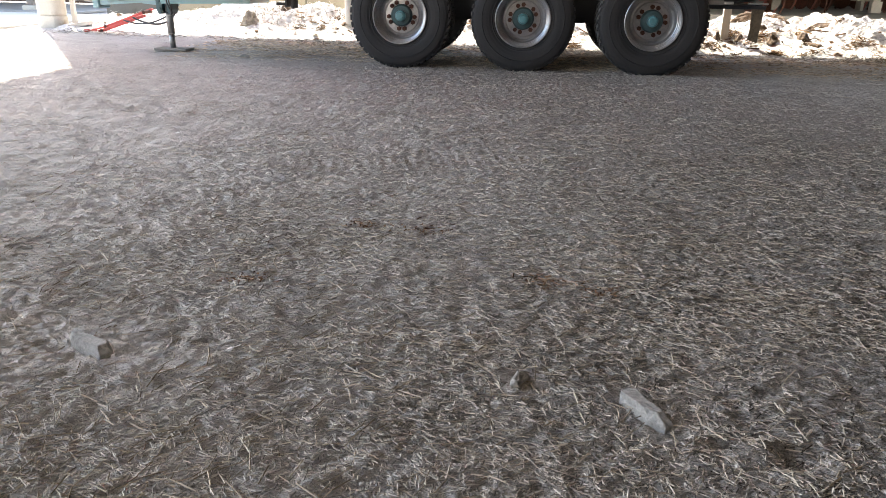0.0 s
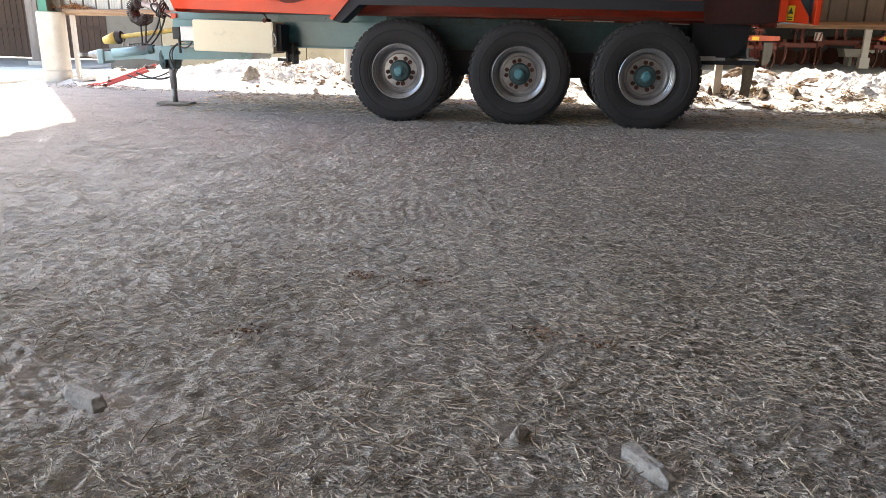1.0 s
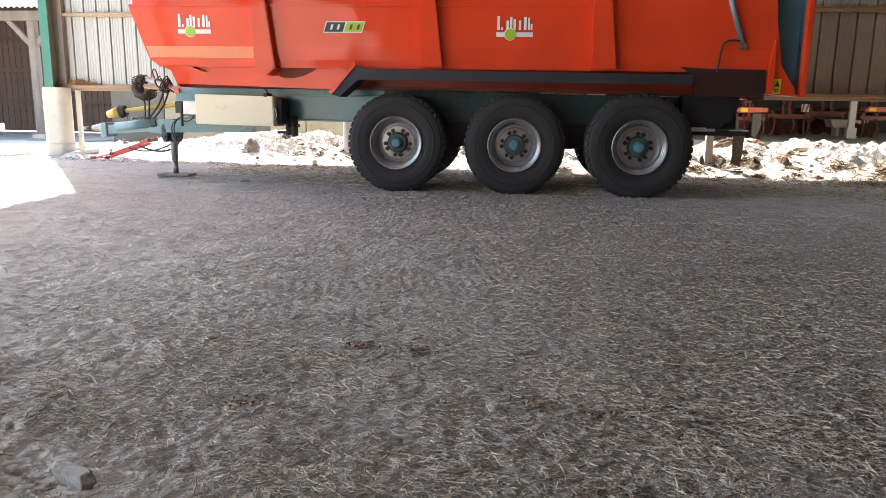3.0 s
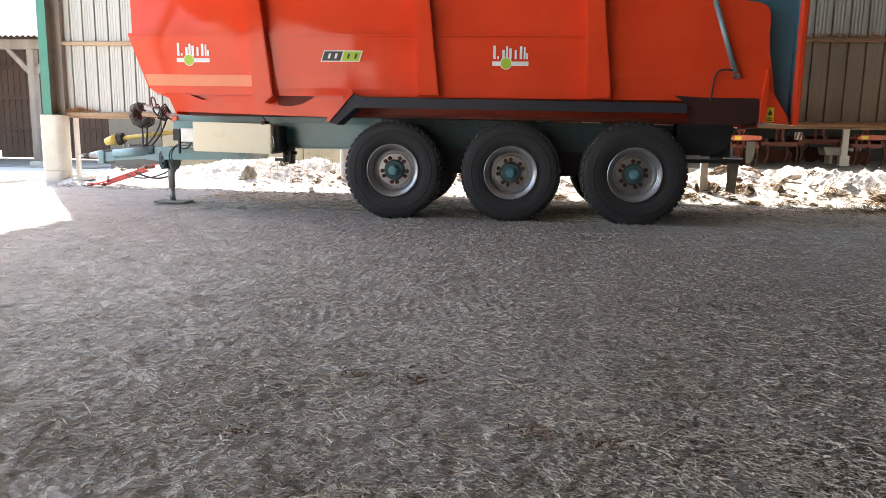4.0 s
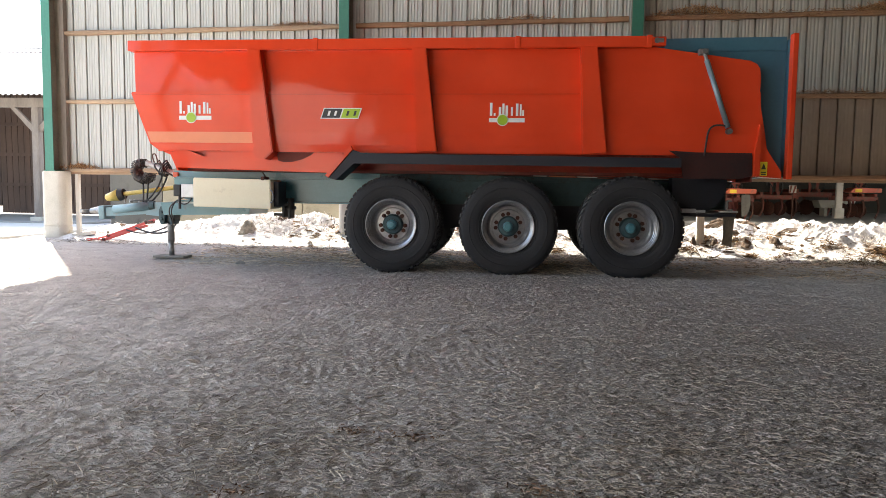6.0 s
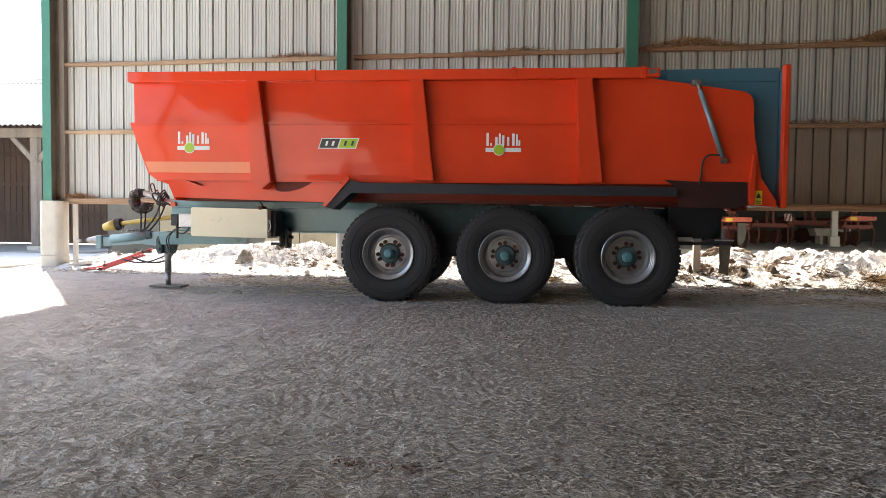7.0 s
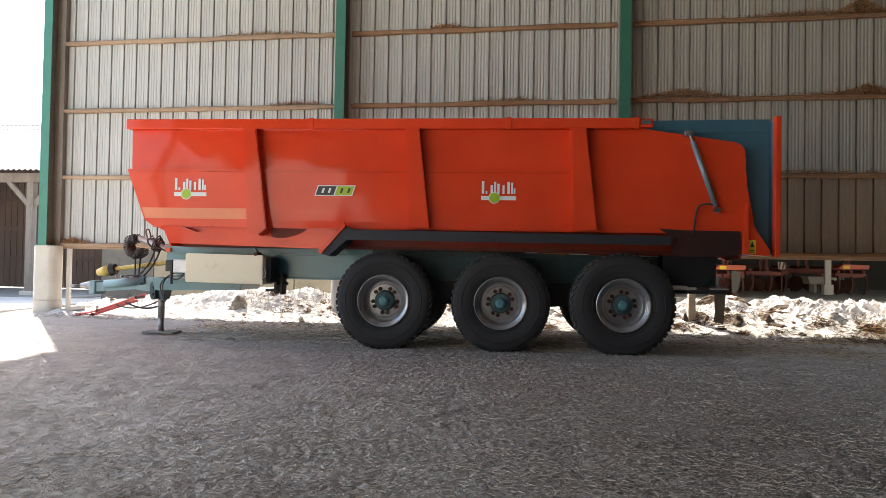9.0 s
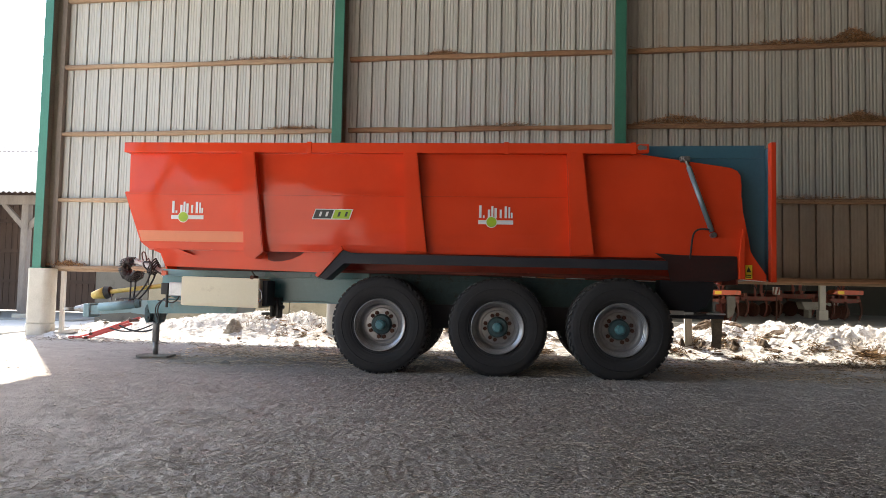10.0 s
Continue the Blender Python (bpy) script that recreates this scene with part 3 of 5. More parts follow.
near_side = side_panel(-1)
far_side = side_panel(1)
for s, side in ((-1, near_side), (1, far_side)):
    bm = bmesh.new()
    box(bm, -5.30, 1.78, min(s * 1.33, s * 1.19), max(s * 1.33, s * 1.19), 2.995, 3.135, 0.012)
    tpart("top_rail", bm, M_RED, "red box-section top rail")
    for x in (-2.62, 0.09, 1.765):
        bm = bmesh.new()
        box(bm, x - 0.04, x + 0.025, min(s * 1.338, s * 1.3), max(s * 1.338, s * 1.3), 2.985, 3.145, 0.004)
        tpart("rail_plate", bm, M_RED)
    bm = bmesh.new()
    box(bm, 1.79, 1.965, min(s * 1.325, s * 1.24), max(s * 1.325, s * 1.24), 3.01, 3.125, 0.01)
    hinge = tpart("hinge_bracket", bm, M_RED)
    bm = bmesh.new()
    rod(bm, (1.85, s * 1.32, 3.075), (1.85, s * 1.338, 3.075), 0.035, seg=16)
    box(bm, 1.85, 1.93, min(s * 1.336, s * 1.325), max(s * 1.336, s * 1.325), 3.05, 3.10)
    part("hinge_plate", bm, M_STEEL, hinge, "pale steel hinge plate")
    for pts in ([(-3.57, 2.995), (-3.39, 2.995), (-3.215, 1.62), (-3.33, 1.52), (-3.46, 1.54), (-3.49, 1.61)],
                [(-1.31, 2.995), (-1.12, 2.995), (-0.96, 1.65), (-1.24, 1.65)],
                [(0.89, 2.995), (1.10, 2.995), (1.26, 1.65), (0.95, 1.62)]):
        bm = bmesh.new()
        prism(bm, pts, min(s * 1.385, s * 1.12), max(s * 1.385, s * 1.12))
        for v in bm.verts:
            if abs(v.co.y - s * 1.385) < 1e-4:
                mid = sum(p[0] for p in pts) / len(pts)
                v.co.y = s * (1.385 - 0.03 * (v.co.x - mid - 0.12 * (2.3 - v.co.z)) - 0.008)
        es = [e for e in bm.edges if all(abs(v.co.y) > 1.25 for v in e.verts)]
        bmesh.ops.bevel(bm, geom=es, offset=0.012, segments=2, affect="EDGES")
        tpart("rib", bm, M_RED, "tapered red pressed-steel rib")
    # tailgate cheek
    bm = bmesh.new()
    prism(bm, [(1.86, 3.15), (3.53, 3.165), (3.52, 1.37), (3.37, 1.37), (3.22, 1.75), (2.6, 2.2), (1.90, 2.7)], min(s * 1.05, s * 1.02), max(s * 1.05, s * 1.02))
    cheek = tpart("tailgate_cheek", bm, M_BLUE, "dark teal tailgate side plate")
    bm = bmesh.new()
    box(bm, 1.86, 3.53, min(s * 1.066, s * 1.05), max(s * 1.066, s * 1.05), 2.985, 3.0)
    part("seam", bm, M_BLUE, cheek)
    bm = bmesh.new()
    box(bm, 3.535, 3.60, min(s * 1.27, s * 1.14), max(s * 1.27, s * 1.14), 1.33, 3.165, 0.008)
    tpart("tailgate_upright", bm, M_RED, "red tailgate upright")
    # tipping ram of the tailgate
    bm = bmesh.new()
    rod(bm, (2.44, s * 1.30, 2.93), (2.52, s * 1.30, 2.70), 0.022)
    rodp = tpart("ram_rod", bm, M_STEEL, "bright steel rod")
    bm = bmesh.new()
    rod(bm, (2.475, s * 1.30, 2.83), (2.775, s * 1.30, 1.975), 0.033, seg=20)
    ram = tpart("ram", bm, M_CHROME, "blue-grey hydraulic cylinder", smooth=True)
    for x, z, r in ((2.44, 2.935, 0.032), (2.79, 1.93, 0.036)):
        bm = bmesh.new()
        rod(bm, (x, s * 1.22, z), (x, s * 1.345, z), r)
        part("pin", bm, M_STEEL, ram, "steel pin boss")
    bm = bmesh.new()
    box(bm, 2.38, 2.50, min(s * 1.30, s * 1.2), max(s * 1.30, s * 1.2), 2.90, 2.975, 0.01)
    part("bracket", bm, M_STEEL, ram)
    wire("hose", [(2.74, s * 1.31, 2.0), (2.62, s * 1.33, 2.02), (2.53, s * 1.31, 1.98), (2.52, s * 1.29, 1.8), (2.50, s * 1.27, 1.57), (2.52, s * 1.1, 1.45)], 0.012, M_BLACK, ram)
    # lower strake at the rear corner
    bm = bmesh.new()
    prism(bm, [(3.12, 1.36), (3.12, 1.62), (3.165, 2.02), (3.19, 2.02), (3.19, 1.36)], min(s * 1.31, s * 1.05), max(s * 1.31, s * 1.05))
    tpart("corner_gusset", bm, M_RED)
    bm = bmesh.new()
    prism(bm, [(3.19, 1.36), (3.19, 1.80), (3.27, 1.72), (3.47, 1.42), (3.47, 1.34)], min(s * 1.265, s * 1.0), max(s * 1.265, s * 1.0))
    tpart("corner_plate", bm, M_RED)
    # mudguard over the three wheels
    bm = bmesh.new()
    prism(bm, [(-2.14, 1.607), (2.20, 1.577), (2.20, 1.557), (-2.12, 1.582)], min(s * 1.36, s * 1.03), max(s * 1.36, s * 1.03))
    prism(bm, [(-2.15, 1.612), (2.20, 1.582), (2.20, 1.462), (-2.09, 1.475)], min(s * 1.372, s * 1.36), max(s * 1.372, s * 1.36))
    guard = tpart("mudguard", bm, M_NAVY, "dark navy steel mudguard")
    bm = bmesh.new()
    prism(bm, [(-2.10, 1.655), (-1.95, 1.60), (-2.34, 1.25), (-2.435, 1.28)], min(s * 1.357, s * 0.95), max(s * 1.357, s * 0.95))
    part("mudguard_flap", bm, M_NAVY, guard)
    bm = bmesh.new()
    prism(bm, [(-2.13, 1.71), (-2.105, 1.66), (-2.44, 1.28), (-2.48, 1.31)], min(s * 1.380, s * 1.30), max(s * 1.380, s * 1.30))
    part("mudguard_edge", bm, M_RED, guard, "bright red front edge")

bm = bmesh.new()
prism(bm, [(-5.075, 1.895), (-5.02, 1.745), (-3.51, 1.745), (-3.535, 1.895)], -1.258, -1.225)
part("rub_strip", bm, M_STRIP, near_side, "paler orange-red strip")
for sg in (-1, 1):
    bm = bmesh.new()
    prism(bm, [(-4.92, 1.63), (-4.80, 1.58), (-4.72, 1.40), (-2.30, 1.345), (-2.30, 1.63)], min(sg * 1.11, sg * 1.13), max(sg * 1.11, sg * 1.13))
    tpart("skirt", bm, M_RED)
    bm = bmesh.new()
    prism(bm, [(-4.78, 1.645), (-4.50, 1.645), (-4.27, 1.56), (-4.48, 1.57)], min(sg * 1.135, sg * 1.245), max(sg * 1.135, sg * 1.245))
    tpart("step_gusset", bm, M_RED)
    bm = bmesh.new()
    prism(bm, [(-5.275, 2.408), (-5.275, 2.440), (0.90, 2.440), (0.90, 2.408)], min(sg * 1.245, sg * 1.283), max(sg * 1.245, sg * 1.283))
    bmesh.ops.bevel(bm, geom=bm.edges[:], offset=0.005, segments=2, affect="EDGES")
    tpart("fold_bead", bm, M_RED)
    bm = bmesh.new()
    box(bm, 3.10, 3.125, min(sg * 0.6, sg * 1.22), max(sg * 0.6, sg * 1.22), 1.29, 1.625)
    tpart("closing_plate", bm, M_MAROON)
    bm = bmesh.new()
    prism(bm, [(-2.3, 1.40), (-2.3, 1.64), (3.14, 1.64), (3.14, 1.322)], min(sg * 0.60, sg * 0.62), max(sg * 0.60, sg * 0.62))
    inner = tpart("inner_panel", bm, M_UNDER, "dusty underframe panel, its red darkened for the shade under the body")
    # lower edge: white and pale lengths paint glints, rusty lengths between
    for k, (xa, xb) in enumerate(((-2.22, -1.72), (-1.68, -0.95), (-0.92, -0.30), (-0.27, 0.30), (0.33, 0.52), (0.55, 0.92), (0.95, 1.22), (1.25, 1.75), (1.78, 2.42))):
        bm = bmesh.new()
        prism(bm, [(xa, 1.382 - 0.0146 * (xa + 2.2)), (xa, 1.394 - 0.0146 * (xa + 2.2)), (xb, 1.394 - 0.0146 * (xb + 2.2)), (xb, 1.382 - 0.0146 * (xb + 2.2))], min(sg * 0.622, sg * 0.64), max(sg * 0.622, sg * 0.64))
        part("edge_strip", bm, M_WHITE if k in (0, 4, 6, 8) else M_STRIP if k in (2, 5) else M_NUT, inner, "bottom edge with painted glints and rusty lengths")
    bm = bmesh.new()
    rod(bm, (0.42, sg * 0.62, 1.385), (0.42, sg * 0.68, 1.385), 0.028, seg=12)
    part("stop_pin", bm, M_STRIP, inner)
    bm = bmesh.new()
    box(bm, -4.93, 3.25, min(sg * 0.62, sg * 1.222), max(sg * 0.62, sg * 1.222), 1.625, 1.638)
    tpart("under_panel", bm, M_RED)
    # added dark plate in place of the shade below the rear side
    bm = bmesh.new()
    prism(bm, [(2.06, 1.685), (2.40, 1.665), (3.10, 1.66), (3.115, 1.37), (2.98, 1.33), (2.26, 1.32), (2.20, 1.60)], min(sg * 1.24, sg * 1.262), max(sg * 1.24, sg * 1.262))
    tpart("rear_valance", bm, M_REARSHADE, "dark plate painting the shade under the rear of the body")
    # thin dark wedge added as the shadow trailing from the first rib
    bm = bmesh.new()
    prism(bm, [(-3.24, 1.63), (-2.70, 1.63), (-2.76, 1.585), (-2.88, 1.53), (-3.02, 1.495), (-3.14, 1.49), (-3.22, 1.51)], min(sg * 1.12, sg * 1.136), max(sg * 1.12, sg * 1.136))
    tpart("pocket", bm, M_MAROON, "dark wedge painting the shadow beside the rib's foot")
# front wall, floor and tailgate
bm = bmesh.new()
for pts in ([(-5.26, 3.02), (-5.25, 2.43), (-5.30, 2.43), (-5.04, 1.73), (-4.92, 1.65), (-4.80, 1.58), (-4.71, 1.36), (-4.69, 1.36), (-4.78, 1.6), (-4.9, 1.67), (-5.02, 1.74), (-5.27, 2.43), (-5.23, 2.44), (-5.24, 3.02)],):
    prism(bm, pts, -1.12, 1.12)
tpart("front_wall", bm, M_RED, "red sloping front wall")
bm = bmesh.new()
box(bm, -5.30, -5.16, -1.2, 1.2, 2.995, 3.135, 0.01)
tpart("front_rail", bm, M_RED)
bm = bmesh.new()
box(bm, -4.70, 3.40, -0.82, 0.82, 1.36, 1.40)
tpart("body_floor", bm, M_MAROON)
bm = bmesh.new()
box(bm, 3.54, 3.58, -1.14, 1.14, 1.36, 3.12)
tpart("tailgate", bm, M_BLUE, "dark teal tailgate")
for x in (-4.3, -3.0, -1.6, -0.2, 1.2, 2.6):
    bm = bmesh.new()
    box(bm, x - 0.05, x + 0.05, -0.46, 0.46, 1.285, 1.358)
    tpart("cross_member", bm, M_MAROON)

# chassis beams with flanges
for s in (-1, 1):
    bm = bmesh.new()
    y = s * 0.5
    prism(bm, [(-5.06, 1.37), (-2.3, 1.374), (-1.9, 1.374), (-1.9, 0.93), (-3.9, 0.93), (-4.75, 0.90), (-5.06, 1.0)], y - 0.02, y + 0.02)
    box(bm, -5.0, -1.9, y - 0.075, y + 0.075, 0.905, 0.928, 0.003)
    box(bm, -5.0, -1.9, y - 0.075, y + 0.075, 1.262, 1.283, 0.003)
    tpart("chassis_beam", bm, M_TEAL, "teal painted chassis beam")
    # rear length of the same beam, shade put into a darker teal
    bm = bmesh.new()
    prism(bm, [(-1.898, 1.374), (3.0, 1.302), (3.0, 0.93), (-1.898, 0.93)], y - 0.02, y + 0.02)
    box(bm, -1.898, 3.0, y - 0.075, y + 0.075, 0.905, 0.928, 0.003)
    box(bm, -1.898, 3.0, y - 0.075, y + 0.075, 1.262, 1.283, 0.003)
    tpart("chassis_beam", bm, M_FLANGE, "chassis beam over the axles, darkened in colour for the shade there")
for x in (-3.0, -0.8, 0.8, 2.9):
    bm = bmesh.new()
    box(bm, x - 0.06, x + 0.06, -0.48, 0.48, 0.95, 1.2)
    tpart("chassis_cross", bm, M_FLANGE)
bm = bmesh.new()
prism(bm, [(-5.35, 0.88), (-3.9, 0.86), (-3.95, 0.72), (-5.3, 0.69)], -0.40, 0.40)
tpart("drawbar_base", bm, M_TEAL, "teal drawbar base")
bm = bmesh.new()
prism(bm, [(-5.30, 0.89), (-5.72, 0.87), (-5.72, 0.68), (-5.30, 0.64)], -0.17, 0.17)
prism(bm, [(-6.45, 0.635), (-6.45, 0.775), (-5.70, 0.85), (-5.70, 0.69)], -0.13, 0.13)
bmesh.ops.recalc_face_normals(bm, faces=bm.faces[:])
draw = tpart("drawbar", bm, M_TEALPALE, "light teal tubular drawbar")
bm = bmesh.new()
box(bm, -6.53, -6.42, -0.16, 0.16, 0.59, 0.81, 0.02)
part("end_plate", bm, M_TEALPALE, draw)
bm = bmesh.new()
rod(bm, (-6.26, -0.14, 0.755), (-5.66, -0.14, 0.82), 0.068, seg=24)
damper = part("damper_tube", bm, M_TEALPALE, draw, "light teal round damper tube", smooth=True)
bm = bmesh.new()
rod(bm, (-5.66, -0.14, 0.82), (-5.58, -0.14, 0.828), 0.074, 0.066, seg=24)
part("end_cap", bm, M_FLANGE, damper, "dark end cap")
bm = bmesh.new()
rod(bm, (-6.53, 0, 0.73), (-6.75, 0, 0.72), 0.085, 0.04)
bmesh.ops.create_cone(bm, cap_ends=True, segments=20, radius1=0.07, radius2=0.07, depth=0.05, matrix=Matrix.Translation((-6.86, 0, 0.715)))
part("towing_eye", bm, M_STEEL, draw, "worn steel towing eye")

# parking jack
bm = bmesh.new()
rod(bm, (-5.33, -0.13, 0.70), (-5.325, -0.13, 0.25), 0.052, seg=24)
rod(bm, (-5.325, -0.13, 0.245), (-5.325, -0.13, 0.262), 0.055, seg=24)
jack = tpart("jack_leg", bm, M_LEG, "grey steel parking leg", smooth=True)
bm = bmesh.new()
rod(bm, (-5.325, -0.13, 0.26), (-5.32, -0.13, 0.04), 0.042, seg=20)
part("inner_leg", bm, M_STEEL, jack, "darker sliding inner tube", smooth=True)
bm = bmesh.new()
box(bm, -5.56, -5.05, -0.28, 0.02, 0.012, 0.045, 0.006)
part("foot_plate", bm, M_FOOT, jack, "dusty grey-brown foot plate")
bm = bmesh.new()
for x0, x1 in ((-5.455, -5.365), (-5.295, -5.215)):
    prism(bm, [(x0 + 0.03, 0.82), (x1 - 0.03, 0.82), (x1, 0.76), (x1, 0.60), (x1 - 0.03, 0.54), (x0 + 0.03, 0.54), (x0, 0.60), (x0, 0.76)], -0.26, -0.04)
    rod(bm, ((x0 + x1) / 2, -0.285, 0.72), ((x0 + x1) / 2, -0.26, 0.72), 0.025, seg=6)
    rod(bm, ((x0 + x1) / 2, -0.285, 0.62), ((x0 + x1) / 2, -0.26, 0.62), 0.025, seg=6)
part("jack_bracket", bm, M_FLANGE, jack, "dark bolted bracket")

# cream locker on the near side, control valves beside it
bm = bmesh.new()
prism(bm, [(-4.49, 0.85), (-4.49, 1.262), (-3.35, 1.245), (-3.345, 0.832)], -1.10, -0.62)
bmesh.ops.bevel(bm, geom=bm.edges[:], offset=0.012, segments=2, affect="EDGES")
locker = tpart("locker", bm, M_CREAM, "cream painted metal locker")
bm = bmesh.new()
box(bm, -3.345, -3.27, -0.98, -0.65, 0.86, 1.22, 0.01)
part("locker_end", bm, M_NAVY, locker)
wire("locker_handle", [(-3.35, -1.09, 1.10), (-3.31, -1.11, 1.08), (-3.29, -1.11, 1.0), (-3.31, -1.11, 0.93), (-3.35, -1.09, 0.92)], 0.010, M_STEEL, locker, "bent steel rod handle")
bm = bmesh.new()
rod(bm, (-3.46, -1.10, 1.262), (-3.46, -0.9, 1.262), 0.028)
part("latch", bm, M_NUT, locker)
bm = bmesh.new()
box(bm, -4.82, -4.60, -0.80, -0.55, 0.97, 1.17, 0.015)
tpart("valve_block", bm, M_GALV, "pale grey brake valve box")
bm = bmesh.new()
box(bm, -4.94, -4.83, -0.80, -0.6, 0.99, 1.16, 0.01)
rod(bm, (-4.89, -0.7, 0.8), (-4.89, -0.7, 1.0), 0.02)
tpart("valve", bm, M_BLACK)
bm = bmesh.new()
box(bm, -5.065, -4.985, -0.56, -0.48, 1.27, 1.345, 0.008)
tpart("side_reflector", bm, M_HOOD, "orange reflector")
bm = bmesh.new()
box(bm, -3.32, -3.28, -0.7, -0.5, 0.70, 0.98, 0.006)
box(bm, -3.23, -3.19, -0.7, -0.5, 0.68, 0.98, 0.006)
box(bm, -3.46, -3.32, -0.66, -0.6, 0.72, 0.76, 0.006)
rod(bm, (-3.34, -0.6, 0.84), (-3.14, -0.6, 0.84), 0.025)
tpart("spring_bracket", bm, M_BLACK, "black suspension bracket")


# wheels
def tyre_mesh():
    bm = bmesh.new()
    prof = [(0.335, 0.055), (0.355, 0.02), (0.385, 0.010), (0.392, 0.003), (0.40, 0.005), (0.43, -0.006), (0.47, -0.012), (0.515, -0.012), (0.520, -0.017), (0.528, -0.017), (0.533, -0.011), (0.57, -0.007), (0.605, 0.002), (0.632, 0.022), (0.645, 0.045), (0.647, 0.14), (0.648, 0.22),
            (0.648, 0.30), (0.648, 0.38), (0.647, 0.46), (0.645, 0.555), (0.632, 0.578), (0.61, 0.594), (0.55, 0.61), (0.47, 0.612), (0.36, 0.58), (0.335, 0.545)]
    seg = 176
    lathe(bm, prof, seg)
    bm.faces.ensure_lookup_table()
    lugs = []
    for f in bm.faces:
        c = f.calc_center_median()
        r = math.hypot(c.x, c.z)
        if r > 0.62 and 0.0 < c.y < 0.6:
            k = int(((math.atan2(c.z, c.x) / (2 * math.pi)) % 1) * seg)
            if (k + int(abs(c.y - 0.3) / 0.3 * 4.99) + (2 if c.y > 0.3 else 0)) % 4 < 2:
                lugs.append(f)
    out = bmesh.ops.extrude_face_region(bm, geom=lugs)
    for v in out["geom"]:
        if isinstance(v, bmesh.types.BMFace):
            v.material_index = 1
        if isinstance(v, bmesh.types.BMVert):
            r = math.hypot(v.co.x, v.co.z)
            v.co.x, v.co.z = v.co.x * (r + 0.022) / r, v.co.z * (r + 0.022) / r
    bmesh.ops.delete(bm, geom=lugs, context="FACES_ONLY")
    bmesh.ops.recalc_face_normals(bm, faces=bm.faces[:])
    me = mesh_of("tyre", bm, M_TYRE)
    me.materials.append(M_TREAD)
    return me


def rim_mesh():
    bm = bmesh.new()
    lathe(bm, [(0.352, 0.012), (0.358, 0.0), (0.350, -0.008), (0.340, -0.006), (0.334, 0.012), (0.326, 0.016), (0.324, 0.045), (0.312, 0.052), (0.310, 0.085), (0.300, 0.092),
               (0.294, 0.17), (0.285, 0.195), (0.262, 0.21), (0.235, 0.205), (0.222, 0.188), (0.12, 0.183), (0.0, 0.183)], 56)
    me = mesh_of("wheel", bm, M_RIM, True)
    me.set_sharp_from_angle(angle=radians(28))
    return me


def hub_mesh():
    bm = bmesh.new()
    lathe(bm, [(0.070, 0.10), (0.068, 0.045), (0.060, 0.030), (0.046, 0.026), (0.042, 0.012), (0.0, 0.010)], 32)
    return mesh_of("hub", bm, M_TEAL)


def drum_mesh():
    bm = bmesh.new()
    lathe(bm, [(0.142, 0.184), (0.138, 0.135), (0.122, 0.105), (0.075, 0.098), (0.0, 0.098)], 32)
    return mesh_of("hub_flange", bm, M_FLANGE)


def nut_mesh():
    bm = bmesh.new()
    rod(bm, (0, 0.186, 0), (0, 0.150, 0), 0.029, seg=6)
    rod(bm, (0, 0.16, 0), (0, 0.135, 0), 0.012, seg=8)
    return mesh_of("wheel_nut", bm, M_NUT)


drum_me = drum_mesh()
tyre_me, rim_me, hub_me, nut_me = tyre_mesh(), rim_mesh(), hub_mesh(), nut_mesh()


def wheel(m, grow):
    w = new("wheel", rim_me)
    w.parent, w.matrix_basis = trailer, m
    tagged(w, "pale grey steel wheel")
    for name, me, label in (("tyre", tyre_me, "black treaded farm tyre"), ("hub", hub_me, "teal hub cap"), ("hub_flange", drum_me, "dark hub flange")):
        o = new(name, me)
        o.parent = w
        if name == "tyre":
            o.scale = (grow, 1, grow)
        if label:
            tagged(o, label)
    for k in range(10):
        a = 2 * math.pi * k / 10 + (0.10 if k % 2 else -0.10)
        o = new("wheel_nut", nut_me)
        o.parent, o.location = w, (0.172 * math.cos(a), 0, 0.172 * math.sin(a))


for k, (x, grow, out) in enumerate(((-1.6, 1.005, 0.0), (0.0, 1.005, 0.0), (1.62, 1.03, 0.06))):
    wheel(Matrix.Translation((x, Y0 + 0.025 - out, 0.65 + 0.2 * out)) @ Matrix.Rotation(0.4 * k, 4, "Y"), grow)
    wheel(Matrix.Translation((x, -Y0 + 0.18 + out, 0.65 + 0.2 * out)) @ Matrix.Rotation(math.pi, 4, "Z") @ Matrix.Rotation(0.5 * k, 4, "Y"), grow)
    bm = bmesh.new()
    box(bm, x - 0.075, x + 0.075, -1.0, 1.2, 0.575, 0.725, 0.01)
    tpart("axle", bm, M_NAVY, "dark square axle")
    for s in (-1, 1):
        bm = bmesh.new()
        prism(bm, [(x - 0.55, 0.80), (x, 0.72), (x + 0.5, 0.84), (x + 0.5, 0.90), (x, 0.80), (x - 0.55, 0.86)], s * 0.5 - 0.05, s * 0.5 + 0.05)
        box(bm, x + 0.42, x + 0.58, s * 0.5 - 0.06, s * 0.5 + 0.06, 0.72, 0.95)
        tpart("leaf_spring", bm, M_NAVY)

for x in (-0.8, 0.8):
    for s in (-1, 1):
        bm = bmesh.new()
        prism(bm, [(x - 0.34, 0.93), (x - 0.36, 0.70), (x - 0.18, 0.58), (x + 0.12, 0.60), (x + 0.30, 0.68), (x + 0.36, 0.93)], s * 0.5 - 0.10, s * 0.5 + 0.10)
        tpart("equaliser", bm, M_NAVY, "dark suspension equaliser")
        bm = bmesh.new()
        rod(bm, (x + 0.1, s * 0.30, 0.75), (x + 0.1, s * 0.14, 0.75), 0.10)
        tpart("brake_chamber", bm, M_NAVY)
bm = bmesh.new()
